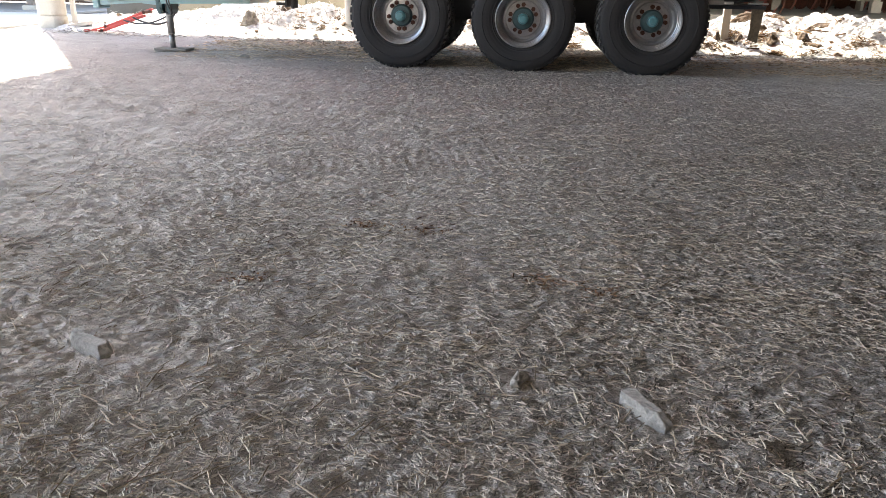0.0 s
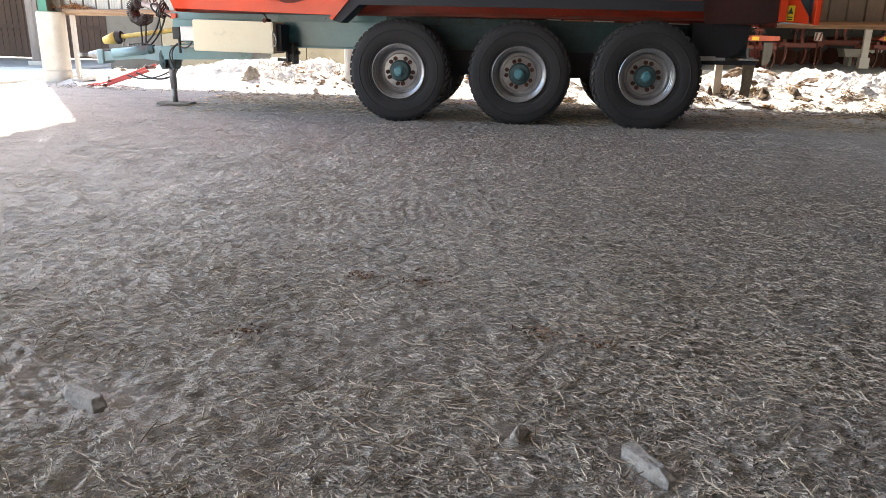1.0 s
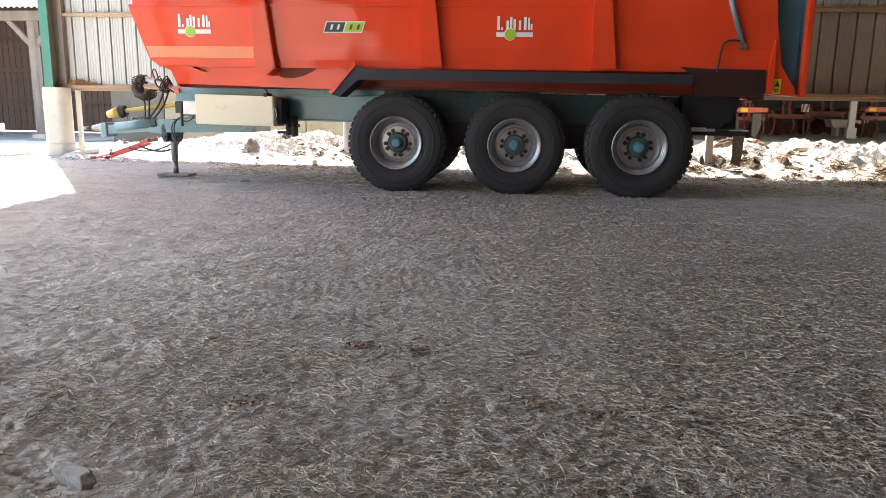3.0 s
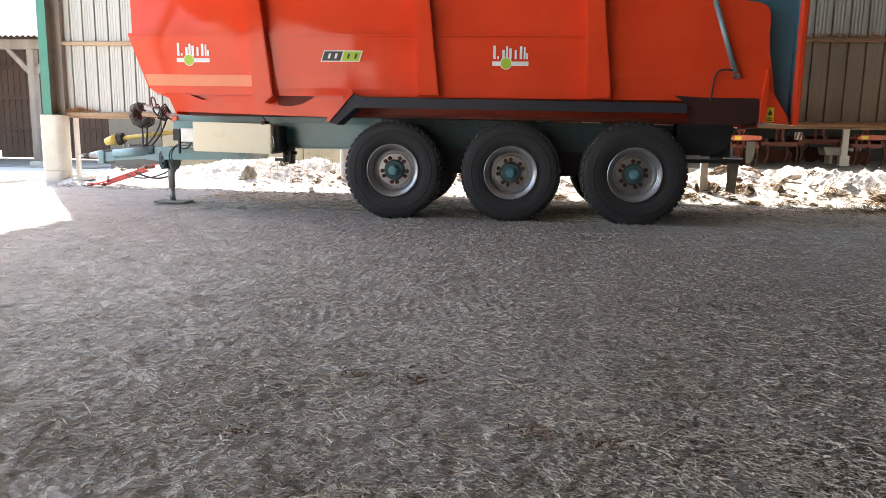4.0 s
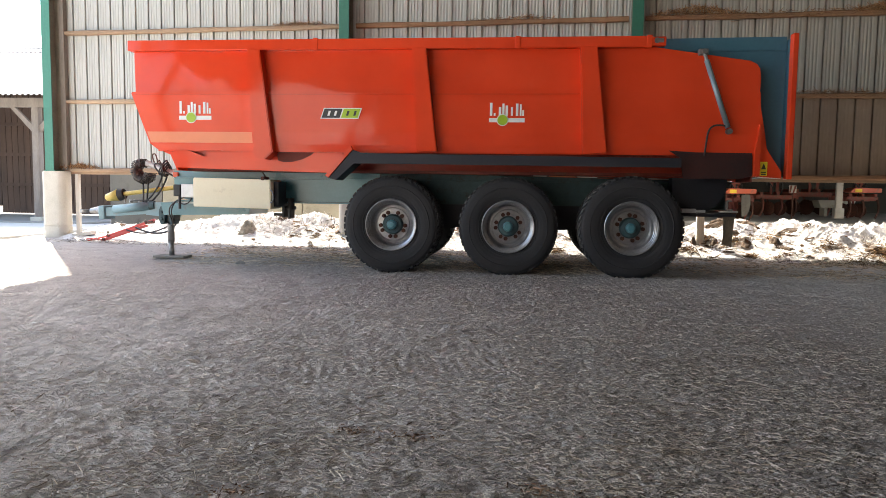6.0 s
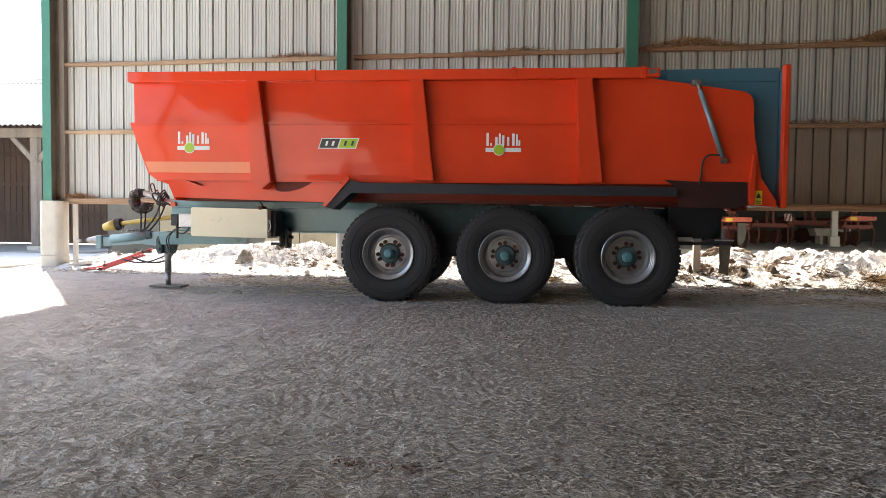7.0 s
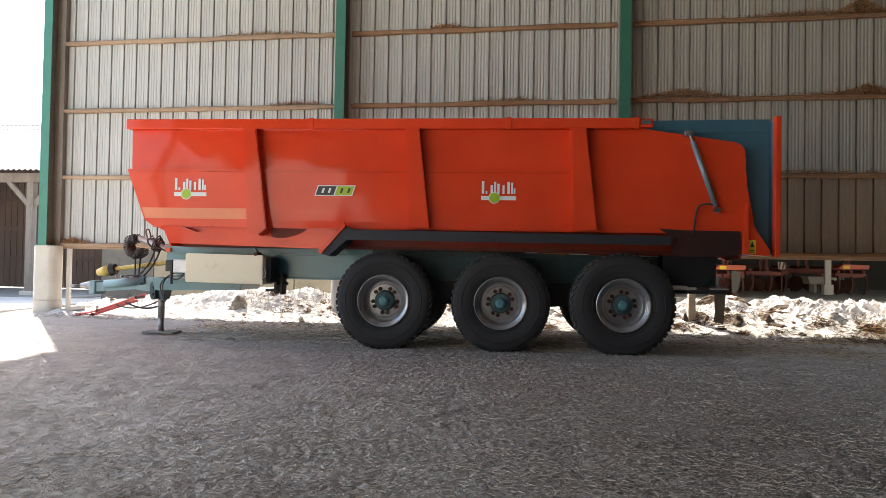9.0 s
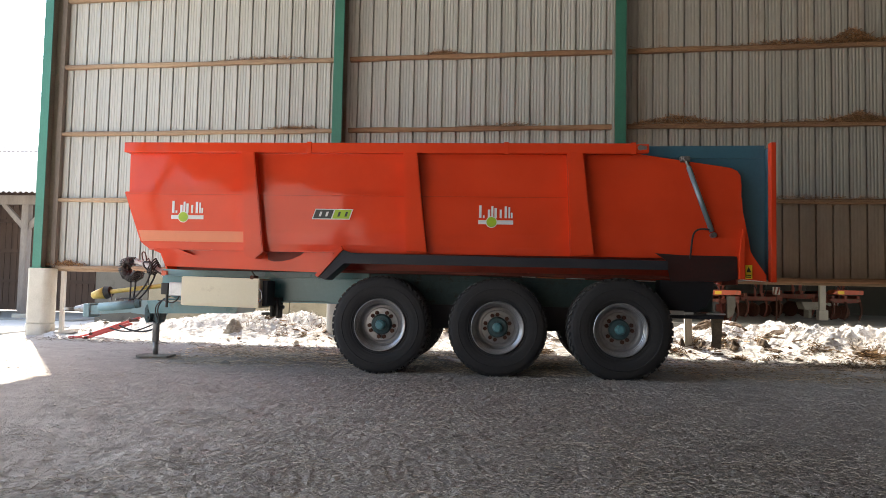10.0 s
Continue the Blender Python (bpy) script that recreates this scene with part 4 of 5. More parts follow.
prism(bm, [(2.2, 1.34), (2.92, 1.33), (2.91, 1.18), (2.82, 1.0), (2.66, 0.89), (2.2, 0.89)], -0.86, -0.58)
tpart("rear_box", bm, M_NAVY, "dark rear step box")
# rear bumper with mud flaps
bm = bmesh.new()
box(bm, 2.25, 3.02, -0.98, -0.93, 0.825, 0.872, 0.008)
box(bm, 2.9, 2.98, -0.93, 0.9, 0.83, 0.88, 0.008)
tpart("rear_bumper", bm, M_NAVY, "dark steel rear bar")
bm = bmesh.new()
prism(bm, [(2.85, 0.83), (3.00, 0.83), (2.985, 0.60), (2.97, 0.42), (2.93, 0.44), (2.85, 0.46), (2.862, 0.6)], -0.995, -0.98)
tpart("mud_flap", bm, M_FLAP, "mud-caked rubber flap")


# bare steel fittings on the rear bar: hitch jaw, lamp bracket, chain links
for x0, x1, z0, z1 in ((2.30, 2.50, 0.875, 0.93), (2.50, 2.62, 0.88, 0.915), (2.80, 3.04, 0.885, 0.905)):
    bm = bmesh.new()
    box(bm, x0, x1, -1.0, -0.93, z0, z1, 0.008)
    tpart("bar_fitting", bm, M_GALV, "pale bare steel fitting")
bm = bmesh.new()
rod(bm, (2.96, -0.96, 1.12), (3.02, -0.96, 0.88), 0.014, seg=8)
rod(bm, (3.06, -0.90, 1.05), (3.0, -0.90, 0.88), 0.012, seg=8)
tpart("stay", bm, M_MAROON)
bm = bmesh.new()
box(bm, 2.93, 3.05, -0.95, -0.90, 0.93, 1.03, 0.01)
tpart("tail_lamp", bm, M_ORANGE, "small red tail lamp")

# markings on the near side: plain shapes
def decal(pts, material, y=-1.262, name="marking", parent=None):
    bm = bmesh.new()
    prism(bm, pts, y, y + 0.004)
    return part(name, bm, material, parent or near_side)


def disc(x, z, r, material, y):
    return decal([(x + r * math.cos(2 * math.pi * k / 32), z + r * math.sin(2 * math.pi * k / 32)) for k in range(32)], material, y)


for x0, z0 in ((-4.60, 2.06), (-0.28, 2.04)):
    w = 0.47
    def R(a, b, c, d):
        decal([(x0 + a * w, z0 + c), (x0 + b * w, z0 + c), (x0 + b * w, z0 + d), (x0 + a * w, z0 + d)], M_WHITE)
    R(0.0, 1.0, 0.0, 0.055)
    for a, b, top in ((0.02, 0.09, 0.255), (0.13, 0.18, 0.12), (0.27, 0.34, 0.20), (0.37, 0.43, 0.245), (0.46, 0.53, 0.22), (0.61, 0.67, 0.20), (0.75, 0.82, 0.245), (0.86, 0.91, 0.235), (0.93, 0.98, 0.16)):
        R(a, b, 0.085, top)
    disc(x0 + 0.38 * w, z0 + 0.03, 0.078, M_WHITE, -1.266)
    disc(x0 + 0.38 * w, z0 + 0.03, 0.068, M_LIME, -1.270)
x0, z0 = -2.58, 2.08
decal([(x0, z0), (x0 + 0.53, z0), (x0 + 0.58, z0 + 0.145), (x0 + 0.05, z0 + 0.145)], M_WHITE)
decal([(x0 + 0.02, z0 + 0.012), (x0 + 0.27, z0 + 0.012), (x0 + 0.31, z0 + 0.133), (x0 + 0.06, z0 + 0.133)], M_DARKFILM, -1.266)
decal([(x0 + 0.29, z0 + 0.012), (x0 + 0.52, z0 + 0.012), (x0 + 0.56, z0 + 0.133), (x0 + 0.33, z0 + 0.133)], M_LIME, -1.266)
for a, mm in ((0.10, M_WHITE), (0.19, M_WHITE), (0.36, M_DARKFILM), (0.46, M_DARKFILM)):
    decal([(x0 + a, z0 + 0.04), (x0 + a + 0.03, z0 + 0.04), (x0 + a + 0.05, z0 + 0.105), (x0 + a + 0.02, z0 + 0.105)], mm, -1.270)
bm = bmesh.new()
prism(bm, [(3.20, 1.37), (3.29, 1.37), (3.29, 1.55), (3.20, 1.55)], -1.276, -1.266)
warn = tpart("warning_sticker", bm, M_SIGNYELLOW, "yellow warning sticker with a black triangle")
decal([(3.215, 1.455), (3.275, 1.455), (3.245, 1.53)], M_DARKFILM, -1.280, "triangle", warn)
for z in (1.385, 1.41):
    decal([(3.215, z), (3.275, z), (3.275, z + 0.012), (3.215, z + 0.012)], M_DARKFILM, -1.280, "bar", warn)

# ---- front of the trailer: hoses, shaft, valves ----
bm = bmesh.new()
rod(bm, (-5.30, -0.05, 1.335), (-5.70, -0.05, 1.475), 0.042, seg=20)
rod(bm, (-5.70, -0.05, 1.475), (-5.75, -0.05, 1.492), 0.048, seg=20)
rod(bm, (-5.34, -0.05, 1.35), (-5.17, -0.05, 1.12), 0.026)
holder = tpart("hose_holder", bm, M_GALV, "pale steel hose holder tube")
for k in range(4):
    pts = []
    for i in range(15):
        a = 2 * math.pi * i / 12
        pts.append((-5.40 - 0.025 * k + (0.075 + 0.012 * k) * math.cos(a) * 0.55, -0.06 + 0.085 * math.sin(a), 1.365 + 0.02 * k + (0.085 + 0.01 * k) * math.cos(a)))
    wire("hose_loop", pts, 0.011, M_BLACK, holder, "black hose looped round the tube")
for y, ph in ((-0.11, 0.0), (0.02, 0.6)):
    pts = []
    n = 30 * 11
    for i in range(n):
        a = i / (n - 1)
        ang = radians(78 + 272 * a)
        q = 2 * math.pi * 30 * a + ph
        rad = 0.062 + 0.006 * math.sin(a * 37)
        ring = 0.115 + 0.012 * math.sin(a * 9)
        pts.append((-5.815 + (ring + rad * math.cos(q)) * math.cos(ang), y + rad * math.sin(q), 1.36 + (ring * 1.1 + rad * math.cos(q)) * math.sin(ang)))
    wire("coiled_hose", pts, 0.0075, M_COIL, holder, "black coiled air hose", steps=3)
wire("cable_loop", [(-5.62, -0.06, 1.50), (-5.66, -0.07, 1.60), (-5.62, -0.08, 1.67), (-5.57, -0.08, 1.62), (-5.56, -0.07, 1.49)], 0.010, M_NUT, holder)
for y, pts in ((-0.1, ((-5.80, 1.24), (-5.785, 1.10), (-5.79, 0.97), (-5.80, 0.87))), (-0.04, ((-5.74, 1.25), (-5.745, 1.10), (-5.76, 0.98), (-5.77, 0.87))), (-0.05, ((-5.48, 1.42), (-5.50, 1.25), (-5.62, 1.02), (-5.78, 0.88), (-5.84, 0.86))),
               (0.0, ((-5.42, 1.40), (-5.45, 1.2), (-5.58, 1.0), (-5.72, 0.88))), (-0.15, ((-5.42, 1.38), (-5.30, 1.30), (-5.05, 1.20), (-4.9, 1.12))),
               (-0.2, ((-5.40, 1.45), (-5.60, 1.54), (-5.50, 1.30), (-5.36, 1.33), (-5.45, 1.5)))):
    wire("hose", [(x, y, z) for x, z in pts], 0.014, M_BLACK, holder)
for k in range(5):
    bm = bmesh.new()
    rod(bm, (-5.40 - 0.03 * k, -0.16 + 0.04 * k, 1.36 + 0.02 * k), (-5.45 - 0.03 * k, -0.18 + 0.04 * k, 1.46 + 0.02 * k), 0.018, seg=10)
    part("coupling", bm, M_GALV if k % 2 else M_BLACK, holder, "hydraulic coupling")
bm = bmesh.new()
rod(bm, (-6.50, 0.05, 0.935), (-6.28, 0.05, 0.985), 0.055, 0.10, seg=20)
shaft = tpart("drive_shaft", bm, M_YELLOW, "yellow plastic drive shaft guard", smooth=True)
bm = bmesh.new()
rod(bm, (-6.28, 0.05, 0.985), (-6.20, 0.05, 1.0), 0.105, 0.085, seg=20)
part("guard_end", bm, M_BLACK, shaft)
bm = bmesh.new()
rod(bm, (-6.20, 0.05, 1.0), (-5.0, 0.05, 1.16), 0.035, seg=14)
part("shaft_tube", bm, M_YELLOW, shaft, "yellow tube")
bm = bmesh.new()
rod(bm, (-6.20, 0.05, 1.0), (-6.19, 0.05, 0.86), 0.018, seg=8)
part("shaft_prop", bm, M_STEEL, shaft)
for pts in (((-5.0, -0.55, 0.93), (-5.12, -0.6, 0.80), (-5.02, -0.6, 0.62), (-5.1, -0.5, 0.52), (-5.28, -0.3, 0.55)),
            ((-4.85, -0.6, 0.98), (-5.05, -0.62, 0.9), (-5.2, -0.5, 0.75), (-5.15, -0.4, 0.6), (-5.25, -0.2, 0.5), (-5.4, -0.2, 0.6)),
            ((-4.7, -0.7, 0.97), (-4.74, -0.7, 0.86), (-4.9, -0.65, 0.83), (-4.95, -0.6, 0.93)),
            ((-5.65, -0.1, 0.89), (-5.8, -0.12, 0.92), (-5.95, -0.1, 0.90), (-6.05, -0.05, 0.88)),
            ((-3.46, -0.95, 1.27), (-3.50, -0.95, 1.33), (-3.58, -0.8, 1.36))):
    wire("cable", pts, 0.010, M_BLACK, trailer)
for x in (-6.05, -5.98, -5.9):
    bm = bmesh.new()
    rod(bm, (x, -0.05, 0.86), (x + 0.01, -0.05, 0.91), 0.016, seg=8)
    tpart("grease_cap", bm, M_STEEL)

# ---- under and beyond the wall ----
def heap_height(u, v):
    base = 0.16 + 0.36 * min(1, max(0, (u - 1.5) / 3)) + 0.08 * math.sin(u * 0.9)
    rise = min(1.0, max(0.0, (v + 1.10) / 1.5)) ** 1.2
    fall = min(1.0, max(0.0, (3.2 - v) / 1.6))
    rough = 0.5 + 0.5 * min(1.0, max(0.0, (u - 2) / 2))
    h = base * rise * fall * (1 + 0.45 * fbm(u, v, 1.3, 3, 5.0))
    h += rough * rise * (0.12 * (0.35 - abs(fbm(u, v, 3.0, 3, 2.0))) + 0.085 * (0.3 - abs(fbm(u * 0.7 + v, v, 7.0, 3, 9.0))) + 0.012 * fbm(u, v, 17.0, 2, 4.0))
    h -= 0.09 * rise * min(1.0, max(0.0, (u - 13) / 2))
    return h - 0.03 * (1 - rise) - 0.02


def build_heap():
    us, vs = np.concatenate([np.arange(0.62, 20, 0.027), np.arange(20, U_END, 0.2)]), np.concatenate([np.arange(-1.25, 1.6, 0.03), np.arange(1.6, 3.3, 0.15)])
    verts = [(u, v, heap_height(u, v)) for v in vs for u in us]
    w = len(us)
    faces = [(j * w + i, j * w + i + 1, (j + 1) * w + i + 1, (j + 1) * w + i) for j in range(len(vs) - 1) for i in range(w - 1)]
    me = bpy.data.meshes.new("rubble_heap")
    me.from_pydata(verts, [], faces)
    me.materials.append(M_HEAP)
    heap = tagged(new("rubble_heap", me), "sunlit heap of dry manure clods, straw and stones along the wall", "heap", kind="stuff")
    heap.matrix_world = WALL
    shapes = []
    for k in range(8):
        bm = bmesh.new()
        bmesh.ops.create_icosphere(bm, subdivisions=2, radius=1)
        ax = (1 + 0.6 * rng.random(), 0.55 + 0.4 * rng.random(), 0.35 + 0.3 * rng.random())
        for v in bm.verts:
            d = 1 + 0.7 * noise.noise(v.co * 2.1 + Vector((k * 7, 0, 0))) + 0.5 * noise.noise(v.co * 6 + Vector((k * 7, 5, 0)))
            v.co = Vector((v.co.x * ax[0], v.co.y * ax[1], v.co.z * ax[2])) * d
        shapes.append(mesh_of("clod", bm, M_CHUNK))
    for k in range(290):
        u, v = 0.8 + 18.2 * rng.random() ** 0.6, rng.triangular(-1.15, 1.2, 0.1)
        r = rng.choice((0.02, 0.025, 0.03, 0.03, 0.04, 0.055)) * rng.uniform(0.7, 1.2)
        ob = new("clod", rng.choice(shapes))
        ob.parent = heap
        ob.location = (u, v, heap_height(u, v) + r * 0.2)
        ob.rotation_euler = (rng.uniform(-0.5, 0.5), rng.uniform(-0.5, 0.5), rng.uniform(0, 6.28))
        ob.scale = (r, r, r)


build_heap()


def straw_mesh(name, items, material=M_STRAW, sides=3):
    """Thin stalks: (x, y, z, heading, tilt, length, radius); two sides for those bedded in the soil, else three."""
    n = len(items)
    a = np.array(items)
    x, y, z, yaw, tilt, ln, r = a.T
    d = np.stack([np.cos(yaw) * np.cos(tilt), np.sin(yaw) * np.cos(tilt), np.sin(tilt)], 1)
    side = np.stack([-np.sin(yaw), np.cos(yaw), np.zeros(n)], 1)
    up = np.cross(d, side)
    c = np.stack([x, y, z], 1)
    vs = np.empty((n, 6, 3))
    for e, sgn in ((0, -0.5), (1, 0.5)):
        for k in range(3):
            ang = 2 * math.pi * k / 3 + math.pi / 2
            vs[:, e * 3 + k] = c + d * (sgn * ln)[:, None] + side * (np.cos(ang) * r * 1.5)[:, None] + up * (np.sin(ang) * r)[:, None]
    base = (np.arange(n) * 6)[:, None, None]
    quads = np.array([(0, 1, 4, 3), (2, 0, 3, 5), (1, 2, 5, 4)][:sides])[None] + base
    me = bpy.data.meshes.new(name)
    me.from_pydata(vs.reshape(-1, 3).tolist(), [], quads.reshape(-1, 4).tolist())
    me.materials.append(material)
    return me


STONES = ((-1.22, 1.79), (-1.13, 1.75), (0.51, 1.71), (0.57, 1.62), (0.19, 1.78))


def build_straw():
    """Chopped straw lying in drifts, with a few longer bent stalks on top."""
    items = []
    ys = np.arange(1.0, 13.2, 0.02)
    weight = (1.8 + 1.36 * ys) * (3.0 / np.maximum(ys, 3.0)) ** 1.9 * np.where(ys < 3.2, 1.7, 1.0)
    cdf = np.cumsum(weight) / weight.sum()
    for _ in range(620000):
        y = float(np.interp(rng.random(), cdf, ys))
        x = 0.05 + rng.uniform(-1, 1) * (0.9 + 0.68 * y)
        if x < -5.0 and y > 7.0 and rng.random() < 0.9:
            continue
        if rng.random() > max(0.05, straw_cover(x, y)) or any((x - a) ** 2 + (y - b) ** 2 < 0.007 for a, b in STONES):
            continue
        far = min(1.0, max(0.0, (y - 2) / 8))
        ln = (0.007 + 0.006 * far) + 0.024 * rng.random() ** 2 + (0.05 * rng.random() if rng.random() < 0.05 else 0.0)
        items.append((x, y, height(x, y) + 0.0005 + 0.0045 * rng.random(), rng.gauss(0.15, 1.3), rng.gauss(0, 0.12), ln, rng.uniform(0.0006, 0.0014) * (1 + 0.55 * far)))
    tagged(new("straw_litter", straw_mesh("straw_litter", items, M_STRAW, 2)), "chopped dry straw scattered over the trampled soil", "straw", kind="stuff")
    items = []
    for _ in range(13000):
        y = float(np.interp(rng.random(), cdf, ys))
        x = 0.05 + rng.uniform(-1, 1) * (0.9 + 0.68 * y)
        if x < -5.0 and y > 7.0 or rng.random() > max(0.12, straw_cover(x, y)):
            continue
        ln, yaw, r = 0.02 + 0.06 * rng.random() ** 2.2, rng.gauss(0.1, 1.2), rng.uniform(0.0009, 0.0017)
        bend, px, py = rng.gauss(0, 0.22), x, y
        for _ in range(2):
            qx, qy = px + ln * math.cos(yaw), py + ln * math.sin(yaw)
            items.append(((px + qx) / 2, (py + qy) / 2, height((px + qx) / 2, (py + qy) / 2) + 0.006, yaw, rng.gauss(0, 0.05), ln * 1.03, r))
            px, py, yaw = qx, qy, yaw + bend
    tagged(new("loose_stalks", straw_mesh("loose_stalks", items, M_STALK)), "longer pale straw stalks lying loose on the litter", "straw", kind="stuff")


def build_crumbs():
    """Loose soil crumbs, each an irregular little pyramid set into the floor, thickest where the straw is thin."""
    verts, faces = [], []
    for y0, y1, count, lo, hi in ((1.0, 2.6, 48000, 0.0025, 0.012), (2.6, 4.5, 62000, 0.003, 0.014), (4.5, 8.0, 44000, 0.004, 0.016), (8.0, 13.4, 24000, 0.006, 0.022)):
        for _ in range(count):
            y = rng.uniform(y0, y1)
            x = 0.05 + rng.uniform(-1, 1) * (0.9 + 0.68 * y)
            if rng.random() > 1.05 - 0.9 * straw_cover(x, y):
                continue
            r = 0.75 * (lo + (hi - lo) * rng.random() ** 5)
            z = height(x, y)
            a = rng.uniform(0, 6.28)
            o = len(verts)
            for k in range(4):
                q = r * rng.uniform(0.7, 1.5)
                verts.append((x + 1.25 * q * math.cos(a + k * 1.571), y + q * math.sin(a + k * 1.571), z - 0.3 * r))
            verts.append((x + 0.5 * r * rng.uniform(-1, 1), y + 0.5 * r * rng.uniform(-1, 1), z + r * rng.uniform(0.25, 0.7)))
            faces += [(o, o + 1, o + 4), (o + 1, o + 2, o + 4), (o + 2, o + 3, o + 4), (o + 3, o, o + 4)]
    me = bpy.data.meshes.new("soil_crumbs")
    me.from_pydata(verts, [], faces)
    me.materials.append(M_CRUMB)
    tagged(new("soil_crumbs", me), "loose crumbs of dry grey soil on the floor", "soil", kind="stuff")


build_crumbs()
build_straw()


def stone(x, y, ln, w, h, yaw, seed, label):
    """An angular split stone: the hull of a few scattered points, edges chipped."""
    r = random.Random(seed)
    bm = bmesh.new()
    for _ in range(22):
        a, c = r.uniform(0, 6.283), r.uniform(-1, 1)
        q = math.sqrt(1 - c * c)
        bm.verts.new((0.5 * ln * math.copysign(abs(q * math.cos(a)) ** 0.7, math.cos(a)), 0.5 * w * math.copysign(abs(q * math.sin(a)) ** 0.7, math.sin(a)), h * 0.62 * c))
    out = bmesh.ops.convex_hull(bm, input=bm.verts[:])
    bmesh.ops.delete(bm, geom=[v for v in bm.verts if not v.link_faces], context="VERTS")
    bmesh.ops.bevel(bm, geom=bm.edges[:], offset=0.0025, segments=1, affect="EDGES")
    bmesh.ops.triangulate(bm, faces=bm.faces[:])
    bmesh.ops.subdivide_edges(bm, edges=bm.edges[:], cuts=2, use_grid_fill=True)
    for v in bm.verts:
        v.co += v.normal * 0.004 * noise.noise(v.co * 75 + Vector((seed, 0, 0)))
    ob = single("stone", bm, M_STONE, label, "stone", group="loose stones")
    ob.matrix_world = Matrix.Translation((x, y, height(x, y) + 0.22 * h)) @ Matrix.Rotation(yaw, 4, "Z") @ Matrix.Rotation(0.15, 4, "X")


def slab_stone(x, y, outline, h, shift, seed, label, lift=0.004):
    """A flat split stone: a many-sided foot, a smaller shifted top face, chipped edges."""
    bm = bmesh.new()
    c = Vector((sum(p[0] for p in outline) / len(outline), sum(p[1] for p in outline) / len(outline)))
    lo = [bm.verts.new((p[0], p[1], -0.02)) for p in outline]
    mid = [bm.verts.new((p[0], p[1], h * 0.35)) for p in outline]
    hi = [bm.verts.new((c.x + (p[0] - c.x) * 0.8 + shift[0], c.y + (p[1] - c.y) * 0.72 + shift[1], h * (1 + 0.18 * noise.noise((p[0] * 40, p[1] * 40, seed))))) for p in outline]
    n = len(outline)
    for p, q in ((lo, mid), (mid, hi)):
        for i in range(n):
            bm.faces.new((p[i], p[(i + 1) % n], q[(i + 1) % n], q[i]))
    bm.faces.new(hi)
    bm.faces.new(lo[::-1])
    bmesh.ops.recalc_face_normals(bm, faces=bm.faces[:])
    bmesh.ops.bevel(bm, geom=bm.edges[:], offset=0.002, segments=1, affect="EDGES")
    bmesh.ops.triangulate(bm, faces=bm.faces[:])
    bmesh.ops.subdivide_edges(bm, edges=bm.edges[:], cuts=2, use_grid_fill=True)
    for v in bm.verts:
        v.co += v.normal * 0.0022 * noise.noise(v.co * 90 + Vector((seed, 0, 0)))
    ob = single("stone", bm, M_STONE, label, "stone", group="loose stones")
    ob.location = (x, y, height(x, y) + lift)


slab_stone(-1.18, 1.775, [(-0.095, 0.058), (-0.058, 0.066), (0.03, 0.022), (0.085, 0.004), (0.10, -0.024), (0.075, -0.054), (0.0, -0.018), (-0.068, 0.018)], 0.036, (-0.006, 0.006), 3,
           "flat grey wedge-shaped stone lying on the soil", 0.024)
slab_stone(0.535, 1.678, [(-0.060, 0.042), (-0.030, 0.078), (0.002, 0.060), (0.028, -0.020), (0.070, -0.072), (0.046, -0.094), (0.004, -0.060), (-0.034, 0.0)], 0.034, (-0.012, 0.012), 9,
           "long grey split stone half sunk in the soil")
stone(0.19, 1.78, 0.10, 0.045, 0.03, radians(70), 8, "small grey stone chip in the straw")
stone(-3.93, 9.97, 0.15, 0.09, 0.06, radians(10), 5, "small dark stone on the soil")

# red steel arms lying under the wall
arms = thing("front_loader", "red painted steel loader arms with black hoses lying on the heap", "machine part", Matrix.Translation((-8.0, 13.55, 0)))
for dy, a, b in ((0.10, (-0.27, 0.085), (0.76, 0.44)), (-0.10, (-0.25, 0.02), (0.70, 0.33))):
    bm = bmesh.new()
    prism(bm, [(a[0], a[1] - 0.03), (a[0] - 0.01, a[1] + 0.03), (a[0] + 0.10, a[1] + 0.06), (b[0], b[1] + 0.03), (b[0] + 0.05, b[1]), (b[0], b[1] - 0.025), (a[0] + 0.15, a[1] + 0.02)], dy - 0.025, dy + 0.025)
    bmesh.ops.bevel(bm, geom=bm.edges[:], offset=0.006, segments=1, affect="EDGES")
    arm = part("arm", bm, M_ARM, arms)
    bm = bmesh.new()
    rod(bm, (a[0] + 0.05, dy - 0.05, a[1] + 0.02), (a[0] + 0.05, dy + 0.05, a[1] + 0.02), 0.03, seg=12)
    part("pin", bm, M_NUT, arm)
    bm = bmesh.new()
    rod(bm, (a[0] + 0.02, dy, a[1] + 0.01), (a[0] - 0.24, dy, max(0.035, a[1] - 0.07)), 0.018, seg=10)
    rod(bm, (a[0] - 0.22, dy, max(0.035, a[1] - 0.065)), (a[0] - 0.32, dy, max(0.03, a[1] - 0.085)), 0.032, seg=10)
    part("piston_rod", bm, M_ARM, arm)
bm = bmesh.new()
rod(bm, (0.72, -0.15, 0.40), (0.72, 0.15, 0.40), 0.032)
part("pivot", bm, M_NUT, arms)
wire("hose", [(0.5, -0.15, 0.3), (0.75, -0.2, 0.2), (1.1, -0.2, 0.16), (1.35, -0.2, 0.3), (1.4, -0.2, 0.45)], 0.018, M_BLACK, arms)
wire("hose", [(0.3, -0.15, 0.25), (0.7, -0.22, 0.12), (1.0, -0.2, 0.22), (1.3, -0.15, 0.4)], 0.014, M_BLACK, arms)
# pale plank at the pier's foot
bm = bmesh.new()
